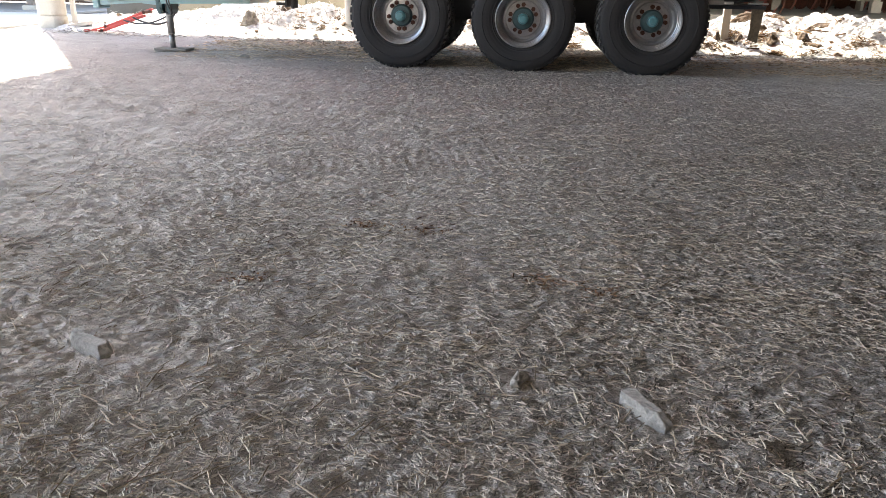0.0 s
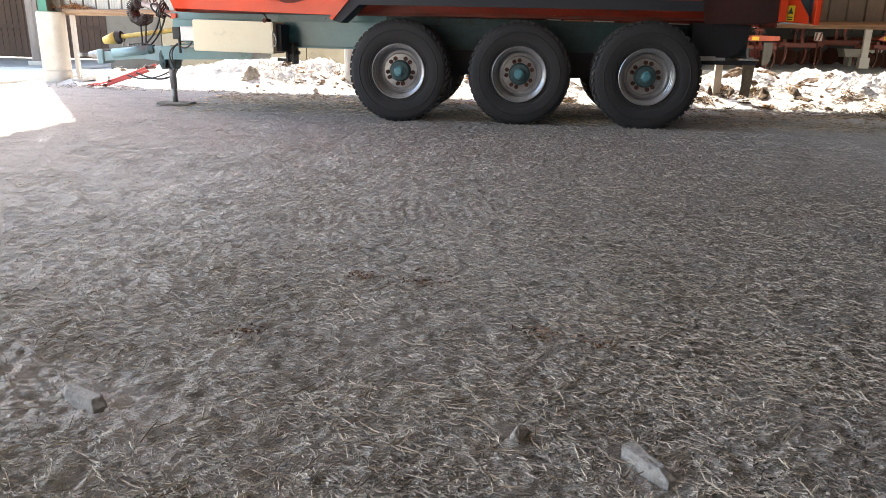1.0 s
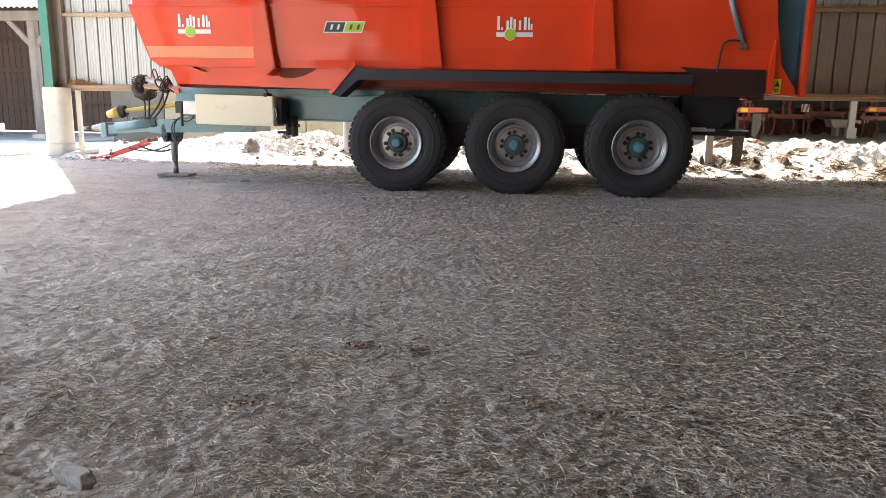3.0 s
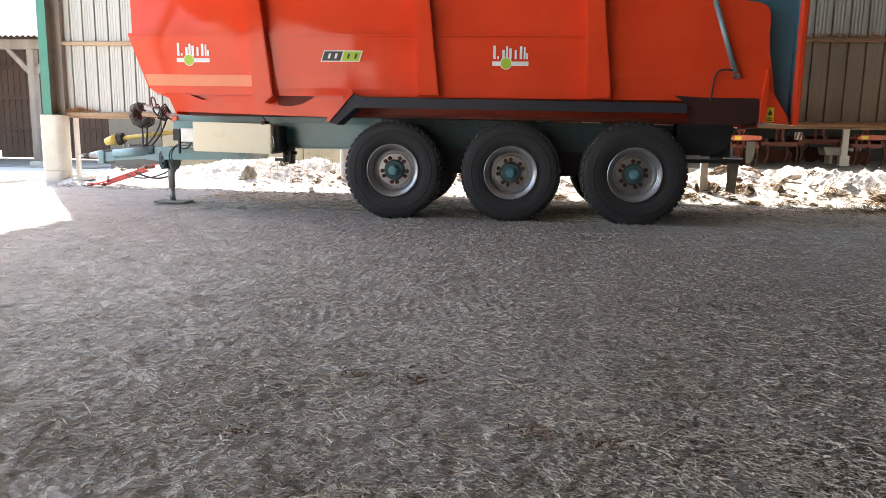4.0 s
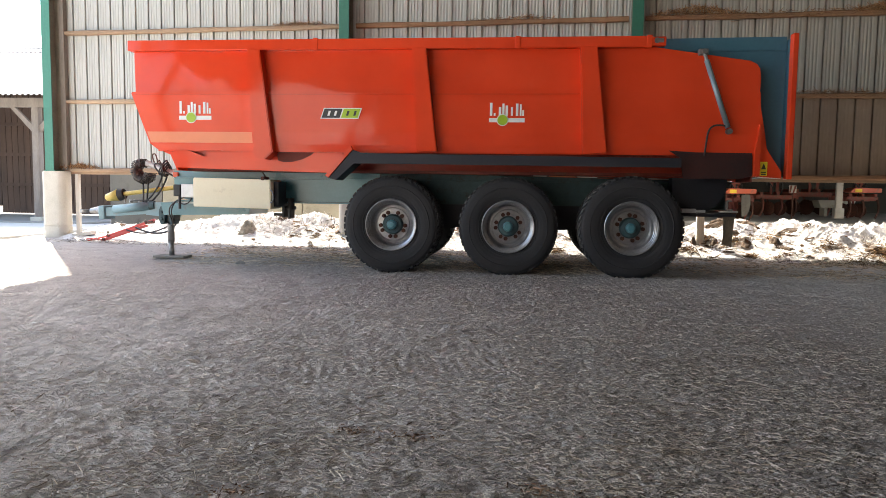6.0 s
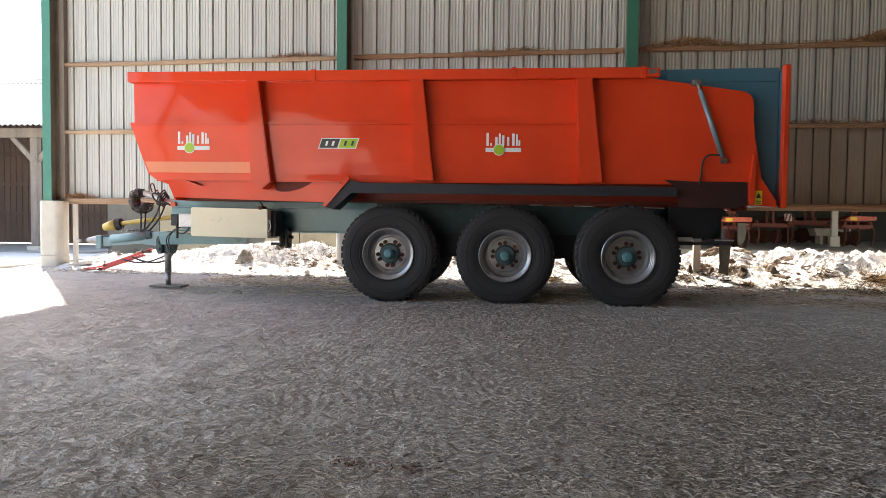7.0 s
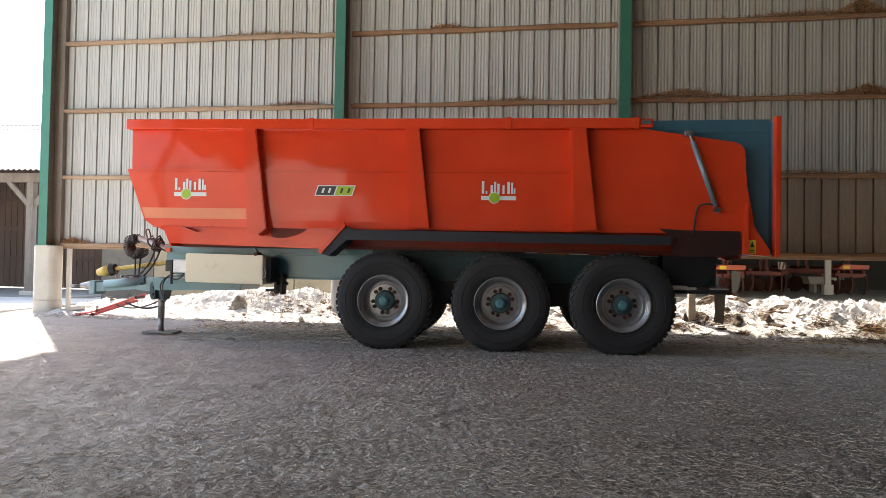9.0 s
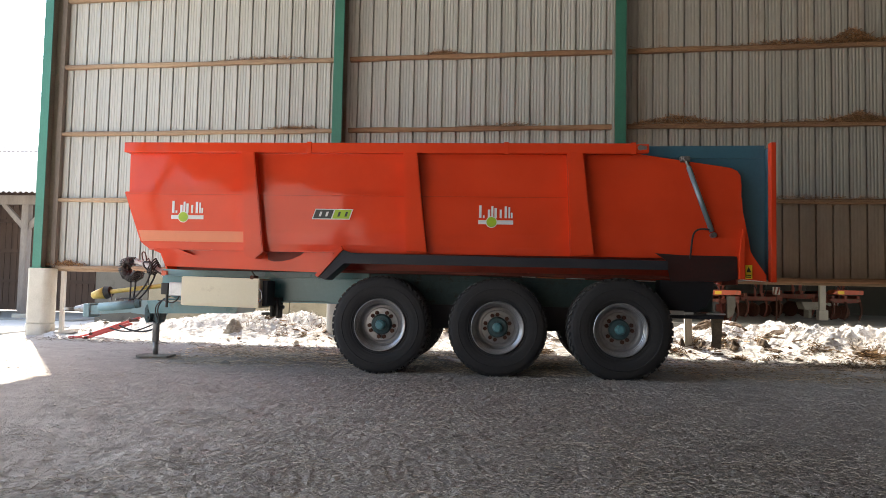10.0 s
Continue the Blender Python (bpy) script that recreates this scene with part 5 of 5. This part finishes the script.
prism(bm, [(-9.24, 0.02), (-8.78, 0.10), (-8.78, 0.17), (-9.24, 0.09)], 13.95, 14.09)
single("timber_plank", bm, M_PALEWOOD, "short pale plank lying by the pier", "plank")

# concrete wall panels outside
retaining = tagged(new("wall_outside", mesh_of("wall_outside", box(bmesh.new(), -11.1, -3.5, 18.66, 18.76, -0.2, 2.3), M_CONC)), "beige concrete panel wall behind the heap", "wall", kind="structure")
for x0, x1, z in ((-11.12, -9.62, 2.28), (-9.60, -5.68, 2.32), (-5.66, -3.4, 2.3)):
    bm = bmesh.new()
    box(bm, x0, x1, 18.5, 18.655, -0.2, z, 0.015)
    part("concrete_panel", bm, M_OLDCONC if x0 > -10 else M_GREYPANEL, retaining)

# timber lean-to across the yard
leanto = thing("lean_to", "open timber lean-to with a pale corrugated roof and dark boarded back", "shed", Matrix.Translation((-15.18, 19.64, 0)) @ Matrix.Diagonal((0.949, 0.949, 0.965, 1)))
for x in (1.2, -4.2, -9.6):
    bm = bmesh.new()
    box(bm, x - 0.11, x + 0.11, -0.11, 0.11, 0.18, 3.5, 0.01)
    post = part("timber_post", bm, M_TIMBER, leanto, "grey timber post")
    for sgn in (-1, 1):
        bm = bmesh.new()
        prism(bm, [(x + sgn * 0.10, 2.72), (x + sgn * 0.10, 2.95), (x + sgn * 0.78, 3.60), (x + sgn * 0.95, 3.60)], -0.05, 0.05)
        part("brace", bm, M_TIMBER, post)
    bm = bmesh.new()
    box(bm, x - 0.2, x + 0.2, -0.2, 0.2, -0.1, 0.18, 0.02)
    part("post_base", bm, M_CONC, post)
bm = bmesh.new()
box(bm, -14, 2.6, -0.1, 0.1, 3.5, 3.78, 0.01)
part("eave_beam", bm, M_TIMBER, leanto)
bm = bmesh.new()
n = 560
row0, row1, row2, row3 = [], [], [], []
for i in range(n + 1):
    x = -14.5 + 17.4 * i / n
    dz = 0.025 * math.sin(2 * math.pi * x / 0.177)
    row0.append(bm.verts.new((x, -1.2, 3.75 + dz)))
    row1.append(bm.verts.new((x, 5.4, 6.40 + dz)))
    row2.append(bm.verts.new((x, -1.2, 3.735 + dz)))
    row3.append(bm.verts.new((x, 5.4, 6.385 + dz)))
for i in range(n):
    bm.faces.new((row0[i], row0[i + 1], row1[i + 1], row1[i]))
    bm.faces.new((row2[i + 1], row2[i], row3[i], row3[i + 1]))
    bm.faces.new((row2[i], row2[i + 1], row0[i + 1], row0[i]))
roof = part("roof", bm, M_ROOF, leanto, "pale corrugated fibre-cement roof")
bm = bmesh.new()
prism(bm, [(4.9, 6.231), (5.42, 6.47), (5.6, 6.40), (5.42, 6.36)], -14.5, 2.9, "x")
part("ridge_cap", bm, M_ROOF, roof)
bm = bmesh.new()
box(bm, -14.4, 2.8, 4.28, 4.32, 0.4, 5.96)
backw = part("back_wall", bm, M_DARKWOOD, leanto, "dark weathered board wall")
bm = bmesh.new()
for k in range(72):
    box(bm, -14.4 + 0.24 * k, -14.18 + 0.24 * k, 4.24, 4.275, 0.10 if k % 9 else 0.35, 5.96)
b = part("board", bm, M_DARKWOOD, backw)
tagged(b, kind="stuff")
for z in (1.1, 2.2, 3.3):
    bm = bmesh.new()
    box(bm, -14.4, 2.8, 4.16, 4.236, z, z + 0.12)
    part("board_rail", bm, M_DARKWOOD, backw)
bm = bmesh.new()
box(bm, -14.4, 3.0, -0.9, 4.6, 0.0, 0.06, 0.01)
part("floor_slab", bm, M_SLAB, leanto, "grey concrete floor")

# machinery shed beyond the heap
shed = thing("machinery_shed", "open machinery shed with a concrete floor and pale posts", "shed", Matrix.Translation((16, 26, 0)))
bm = bmesh.new()
box(bm, -16, 26, -2.5, 16, -0.2, 0.25, 0.03)
part("floor_slab", bm, M_SLAB, shed, "dusty grey concrete floor")
# roof out of sight, its eave lowered and run forward to darken the shed
bm = bmesh.new()
prism(bm, [(-6.0, 2.9), (-6.0, 3.1), (16.5, 6.6), (16.5, 6.4)], -17, 27, "x")
part("roof", bm, M_ROOF, shed)
bm = bmesh.new()
box(bm, -16, 26, 12.0, 12.2, 0.25, 6.6)
part("back_wall", bm, M_BACK, shed, "dark back wall")
bm = bmesh.new()
box(bm, -16.2, -16, -2.5, 16, 0.25, 6)
part("side_wall", bm, M_DARKWOOD, shed)
for x in (-12.2, -3.89, 4.7, 13):
    bm = bmesh.new()
    box(bm, x - 0.02, x + 0.21, 2.55, 2.70, 0.25, 4.15, 0.015)
    p = part("shed_post", bm, M_CONC, shed, "pale concrete post")
    bm = bmesh.new()
    box(bm, x - 0.08, x + 0.27, 2.49, 2.76, 0.25, 0.64, 0.02)
    part("post_base", bm, M_CONC, p)


def implement(x, y, w, size, seed, hood=True, roller=True):
    """A soil-working implement: beams, hoods, sprung tines, discs, hoses, a side shield and a gauge wheel."""
    r = random.Random(seed)
    t = thing("farm_implement", "dusty red and orange farm implement parked on the shed floor", "implement", Matrix.Translation((x, y, 0.25)), "parked implements")
    bm = bmesh.new()
    for yb, zb in ((0.0, 0.62), (0.55, 0.60), (1.1, 0.64)):
        box(bm, 0, w, yb - 0.05, yb + 0.05, zb - 0.06, zb + 0.06, 0.01)
    for k in range(3):
        q = w * (0.1 + 0.4 * k)
        box(bm, q - 0.045, q + 0.045, -0.08, 1.15, 0.69, 0.78, 0.01)
    part("frame", bm, M_ORANGE, t)
    bm = bmesh.new()
    for q in (0.38, 0.52):
        prism(bm, [(w * q, 0.68), (w * q + 0.02, 1.12), (w * q + 0.07, 1.2), (w * q + 0.10, 1.12), (w * q + 0.08, 0.68)], 0.22, 0.26)
    rod(bm, (w * 0.36, 0.24, 1.12), (w * 0.62, 0.24, 1.12), 0.03, seg=10)
    part("headstock", bm, M_ORANGE, t)
    if hood:
        bm = bmesh.new()
        prism(bm, [(0, 0.84), (0.14, 0.95), (0.2, 0.97), (w * 0.96, 0.955), (w, 0.94), (w * 0.985, 0.82), (w * 0.55, 0.81), (0.16, 0.80)], -0.25, 0.35)
        bmesh.ops.bevel(bm, geom=bm.edges[:], offset=0.008, segments=1, affect="EDGES")
        h = part("hood", bm, M_HOOD, t, "orange painted hood")
        bm = bmesh.new()
        box(bm, 0.16, 0.36, -0.258, -0.251, 0.83, 0.93)
        part("hood_label", bm, M_SIGNYELLOW, h, "yellow label")
    for k in range(5):
        bm = bmesh.new()
        x1, yb = w * (0.06 + 0.21 * k) + r.uniform(-0.03, 0.03), r.choice((-0.08, 0.5, 1.05))
        prism(bm, [(x1, 0.60), (x1 + 0.05, 0.60), (x1 + 0.10, 0.42), (x1 + 0.085, 0.2), (x1 + 0.0, 0.0), (x1 - 0.03, 0.02), (x1 + 0.05, 0.22), (x1 + 0.055, 0.4)], yb - 0.03, yb + 0.03)
        part("tine", bm, M_ORANGE if k % 2 else M_NUT, t)
    for k in range(3):
        bm = bmesh.new()
        x1 = w * (0.2 + 0.28 * k)
        rod(bm, (x1, 0.72, 0.24), (x1 + 0.03, 0.75, 0.24), 0.23, seg=20)
        part("disc", bm, M_NUT, t, "worn steel disc")
    for k in range(2):
        wire("hose", [(w * (0.3 + 0.3 * k), 0.2, 1.0), (w * (0.2 + 0.4 * k), 0.0, 1.25), (w * (0.45 + 0.2 * k), -0.1, 0.95), (w * (0.4 + 0.2 * k), 0.1, 0.7)], 0.018, M_BLACK, t)
    if roller:
        bm = bmesh.new()
        prism(bm, [(w * 0.52, 0.78), (w * 0.78, 0.78), (w * 0.80, 0.5), (w * 0.74, 0.22), (w * 0.62, 0.12), (w * 0.53, 0.12)], -0.34, -0.28)
        bmesh.ops.bevel(bm, geom=bm.edges[:], offset=0.01, segments=1, affect="EDGES")
        part("side_shield", bm, M_GREYPANEL, t, "grey sheet-steel side shield")
        bm = bmesh.new()
        rod(bm, (0.16, -0.3, 0.42), (0.16, -0.2, 0.42), 0.19, seg=20)
        part("gauge_wheel", bm, M_BLACK, t, "black gauge wheel")
    t.scale = (size, size, size)


implement(6.92, 25.0, 0.95, 1.10, 1)
implement(9.6, 30.0, 1.3, 1.25, 2, hood=False, roller=False)
implement(11.5, 31.6, 1.5, 1.45, 3, hood=False, roller=False)
implement(12.62, 29.0, 0.95, 1.22, 4, roller=False)
bm = bmesh.new()
prism(bm, [(0.0, 0.0), (0.02, -0.05), (0.12, -0.32), (1.36, -0.32), (1.46, -0.05), (1.48, 0.0)], 31.0, 31.7)
bmesh.ops.translate(bm, verts=bm.verts[:], vec=(12.4, 0, 0.92))
box(bm, 12.7, 12.82, 31.1, 31.6, 0.25, 0.62)
box(bm, 13.5, 13.62, 31.1, 31.6, 0.25, 0.62)
single("steel_trough", bm, M_CONC, "pale grey trough on the shed floor", "trough")
bm = bmesh.new()
box(bm, 9.94, 10.20, 27.4, 27.42, 1.20, 1.47)
board = single("hazard_board", bm, M_CONC, "red and white striped hazard board on a stake", "sign")
for k in range(2):
    bm = bmesh.new()
    prism(bm, [(9.945 + 0.12 * k, 1.205), (10.0 + 0.12 * k, 1.205), (10.05 + 0.15 * k, 1.465), (9.98 + 0.15 * k, 1.465)], 27.39, 27.396)
    part("stripe", bm, M_ORANGE, board)
bm = bmesh.new()
box(bm, 10.07, 10.11, 27.43, 27.47, 0.25, 1.45)
part("board_stake", bm, M_NUT, board)

# straw caught on the rails
def rail_straw(u0, u1, z, count, hi):
    items = []
    for _ in range(count):
        u = rng.triangular(u0, u1, (u0 + u1) / 2)
        f = 1 - abs((u - u0) / (u1 - u0) * 2 - 1)
        items.append((u, rng.uniform(-0.07, 0.05), z + 0.05 + rng.random() * hi * f, rng.gauss(0, 0.8), rng.gauss(0, 0.6), rng.uniform(0.04, 0.20), rng.uniform(0.0015, 0.004)))
    me = straw_mesh("caught_straw", items, M_TUFT)
    tagged(new("caught_straw", me), "tuft of brown straw caught on a timber wall rail", "straw", kind="stuff").matrix_world = WALL


for u0, u1, z, c, hi in ((14.2, 16.8, 5.80, 330, 0.08), (15.9, 16.9, 5.80, 520, 0.26), (16.5, 18.0, 5.80, 260, 0.10), (12.4, 14.2, 4.33, 460, 0.16), (15.9, 17.1, 4.33, 480, 0.17),
                         (14.0, 18.0, 4.33, 160, 0.05), (12.4, 18.0, 2.90, 260, 0.05), (12.4, 18.0, 7.28, 200, 0.05), (8.3, 9.2, 5.80, 160, 0.07), (5.0, 6.4, 4.33, 160, 0.05),
                         (0.2, 1.2, 1.45, 260, 0.09), (9.0, 11, 4.33, 120, 0.04), (3.8, 6.2, 5.80, 150, 0.05)):
    rail_straw(u0, u1, z, c, hi)

for z in RAILS[1:]:
    items = [(rng.uniform(12.4, 18.0), rng.uniform(-0.075, -0.045), z + rng.gauss(0.0, 0.035), rng.gauss(0, 0.25), rng.gauss(0, 0.35), rng.uniform(0.05, 0.22), rng.uniform(0.0015, 0.0035)) for _ in range(150)]
    tagged(new("rail_fringe", straw_mesh("rail_fringe", items, M_TUFT)), "brown straw and dust fringe clinging to a timber rail", "straw", kind="stuff").matrix_world = WALL

# dry stalks and dead grass on and before the heap
def heap_straw():
    items = []
    for u0, u1, v0, v1, count, up in ((0.8, 19, -1.1, 1.0, 2600, 0.3), (15.2, 19.0, -1.35, -0.9, 900, 0.5), (16.2, 17.6, -0.5, 0.3, 260, 0.9), (4.5, 6.6, -0.3, 0.6, 500, 0.8),
                                      (0.8, 19, -1.5, -1.0, 1200, 0.3)):
        for _ in range(count):
            u, v = rng.uniform(u0, u1), rng.uniform(v0, v1)
            items.append((u, v, max(0.0, heap_height(u, v)) + 0.02 + 0.05 * rng.random() * up, rng.uniform(0, 6.28), rng.gauss(0, up), rng.uniform(0.05, 0.22), rng.uniform(0.0015, 0.004)))
    me = straw_mesh("dry_stalks", items)
    tagged(new("dry_stalks", me), "dry brown stalks and dead grass on the heap", "straw", kind="stuff").matrix_world = WALL


heap_straw()


def heap_clumps():
    """Matted rust-brown straw clumps and trodden bits half buried in the heap and along its foot."""
    items = []
    spots = [(16.6, -0.55, 0.45, 0.16, 420), (17.5, -0.5, 0.5, 0.14, 420), (18.3, -0.6, 0.4, 0.12, 300), (15.6, -0.35, 0.25, 0.08, 160), (14.0, -0.2, 0.22, 0.08, 140),
             (13.6, 0.0, 0.2, 0.07, 120), (14.7, 0.05, 0.2, 0.08, 120), (13.2, -0.55, 0.2, 0.06, 110), (12.7, -0.1, 0.2, 0.08, 110), (6.6, 0.05, 0.25, 0.06, 110),
             (7.3, 0.1, 0.4, 0.07, 170), (16.0, -1.05, 0.7, 0.07, 320), (17.3, -1.05, 0.7, 0.08, 360), (18.5, -1.05, 0.6, 0.07, 260)]
    for _ in range(26):
        spots.append((rng.uniform(5.0, 18.5), rng.uniform(-0.9, 0.4), rng.uniform(0.08, 0.2), rng.uniform(0.02, 0.05), 50))
    for u0, v0, rad, up, count in spots:
        for _ in range(int(count * 0.65)):
            u, v = rng.gauss(u0, rad * 0.5), rng.gauss(v0, rad * 0.35)
            q = max(0.0, 1 - ((u - u0) / rad) ** 2)
            items.append((u, v, max(0.0, heap_height(u, v)) + 0.005 + up * q * rng.random(), rng.gauss(0.2, 0.9), rng.gauss(0, 0.35), rng.uniform(0.04, 0.17), rng.uniform(0.002, 0.006)))
    for _ in range(110):
        u, v = rng.uniform(5.0, 19), rng.uniform(-0.9, 0.5)
        items.append((u, v, heap_height(u, v) + 0.015, rng.gauss(-0.2, 0.6), rng.gauss(0, 0.25), rng.uniform(0.10, 0.34), rng.uniform(0.006, 0.018)))
    me = straw_mesh("straw_clumps", items, M_CLUMP)
    tagged(new("straw_clumps", me), "matted rust-brown straw clumps half buried in the heap", "straw", kind="stuff").matrix_world = WALL


heap_clumps()


def trodden_straw():
    """Longer trodden straw on the floor between the wheels and the heap."""
    items = []
    for _ in range(26000):
        x, y = rng.uniform(-5.2, 9.0), 13.4 - 3.6 * rng.random() ** 1.4
        if rng.random() > 0.5 + 1.2 * fbm(x * 0.5, y, 1.2, 3, 41.0):
            continue
        items.append((x, y, height(x, y) + 0.002 + 0.012 * rng.random(), rng.gauss(0.0, 0.8), rng.gauss(0, 0.12), rng.uniform(0.03, 0.16), rng.uniform(0.0012, 0.003)))
    tagged(new("trodden_straw", straw_mesh("trodden_straw", items, M_FOOTSTRAW)), "trodden brown straw on the soil before the heap", "straw", kind="stuff")


trodden_straw()


def spilled_crumbs():
    """Dry brown crumbs and flakes spilled from the heap's foot and trodden out towards the wheels."""
    r = random.Random(77)
    verts, faces = [], []
    for _ in range(8000):
        out = 2.4 * r.random() ** 1.5
        p = WALL @ Vector((r.uniform(4.6, 19.5), -1.2 - out, 0))
        if r.random() > 0.85 - 0.2 * out + 0.9 * fbm(p.x * 0.6, p.y, 1.4, 3, 71.0):
            continue
        size = 0.008 + 0.034 * r.random() ** 3 * (1 - 0.2 * out)
        z, a, o = height(p.x, p.y), r.uniform(0, 6.28), len(verts)
        for k in range(4):
            q = size * r.uniform(0.7, 1.5)
            verts.append((p.x + 1.5 * q * math.cos(a + k * 1.571), p.y + q * math.sin(a + k * 1.571), z + 0.002))
        verts.append((p.x + 0.5 * size * r.uniform(-1, 1), p.y + 0.5 * size * r.uniform(-1, 1), z + 0.006 + size * r.uniform(0.25, 0.6)))
        faces += [(o, o + 1, o + 4), (o + 1, o + 2, o + 4), (o + 2, o + 3, o + 4), (o + 3, o, o + 4)]
    me = bpy.data.meshes.new("spilled_crumbs")
    me.from_pydata(verts, [], faces)
    me.materials.append(M_SPILL)
    tagged(new("spilled_crumbs", me), "dry brown manure crumbs trodden out before the heap", "soil", kind="stuff")


spilled_crumbs()


def brown_bits():
    """Small patches of red-brown leaf and dung bits in the straw."""
    items = []
    for x0, y0, rad in SPOTS:
        for _ in range(70):
            x, y = rng.gauss(x0, rad), rng.gauss(y0, rad * 0.7)
            items.append((x, y, height(x, y) + 0.004 + 0.006 * rng.random(), rng.uniform(0, 6.28), rng.gauss(0, 0.3), rng.uniform(0.006, 0.03), rng.uniform(0.0012, 0.003)))
    tagged(new("brown_bits", straw_mesh("brown_bits", items, M_BITS)), "red-brown leaf and dung bits in the straw", "litter", kind="stuff")


SPOTS = ((-0.59, 3.13, 0.05), (-0.88, 2.41, 0.05), (-0.30, 3.12, 0.06), (0.27, 2.55, 0.05), (0.48, 2.48, 0.05))
brown_bits()


def rubble_block(u, v, ln, w, h, yaw, seed, label, material=M_BLOCK):
    """A broken lump of baked manure, angular and pitted, resting on the heap."""
    r = random.Random(seed)
    bm = bmesh.new()
    for _ in range(16):
        a, q = r.uniform(0, 6.283), r.uniform(0.6, 1.0)
        t = r.random()
        k = q * (1 - 0.75 * t)
        bm.verts.new((0.5 * ln * k * math.cos(a), 0.5 * w * k * math.sin(a), h * t))
    for a in range(7):
        bm.verts.new((0.5 * ln * math.cos(a * 0.9), 0.5 * w * math.sin(a * 0.9), -0.06))
    bmesh.ops.convex_hull(bm, input=bm.verts[:])
    bmesh.ops.delete(bm, geom=[x for x in bm.verts if not x.link_faces], context="VERTS")
    bmesh.ops.triangulate(bm, faces=bm.faces[:])
    bmesh.ops.subdivide_edges(bm, edges=bm.edges[:], cuts=3, use_grid_fill=True)
    for x in bm.verts:
        x.co += x.normal * 0.03 * noise.noise(x.co * 14 + Vector((seed, 0, 0)))
    ob = single("rubble_block", bm, material, label, "clod", group="large clods on the heap")
    ob.matrix_world = WALL @ Matrix.Translation((u, v, heap_height(u, v))) @ Matrix.Rotation(yaw, 4, "Z")


rubble_block(4.63, -0.17, 0.46, 0.34, 0.24, 0.3, 4, "large beige clod of baked manure on the heap", M_BEIGE)
rubble_block(14.75, -0.25, 0.34, 0.2, 0.13, -0.5, 6, "brown clod of baked manure on the heap")
rubble_block(14.15, 0.15, 0.3, 0.22, 0.12, 0.2, 8, "brown clod of baked manure on the heap")
rubble_block(13.35, -0.2, 0.22, 0.16, 0.12, 0.9, 11, "brown clod of baked manure on the heap")
rubble_block(7.0, 0.1, 0.3, 0.2, 0.12, 0.2, 13, "brown clod of baked manure on the heap")
for u, v, ln, w, h, yaw, seed in ((14.0, 0.75, 0.55, 0.3, 0.20, 0.1, 21), (14.45, 0.85, 0.5, 0.3, 0.16, -0.3, 22), (13.75, -0.1, 0.2, 0.15, 0.13, 0.7, 23), (14.25, -0.3, 0.26, 0.2, 0.15, 1.0, 24),
                                  (15.25, 0.45, 0.62, 0.3, 0.12, 0.1, 25), (14.85, -0.45, 0.5, 0.2, 0.08, -0.4, 26), (16.4, -0.35, 0.6, 0.3, 0.14, 0.15, 27), (17.0, -0.45, 0.45, 0.25, 0.10, 0.4, 28),
                                  (13.1, 0.2, 0.3, 0.2, 0.1, 0.4, 29), (5.2, 0.3, 0.25, 0.2, 0.12, 0.2, 30), (6.3, 0.2, 0.22, 0.18, 0.10, -0.4, 31)):
    rubble_block(u, v, 1.25 * ln, w, 0.62 * h, yaw, seed, "dark brown clod of manure on the pale heap")
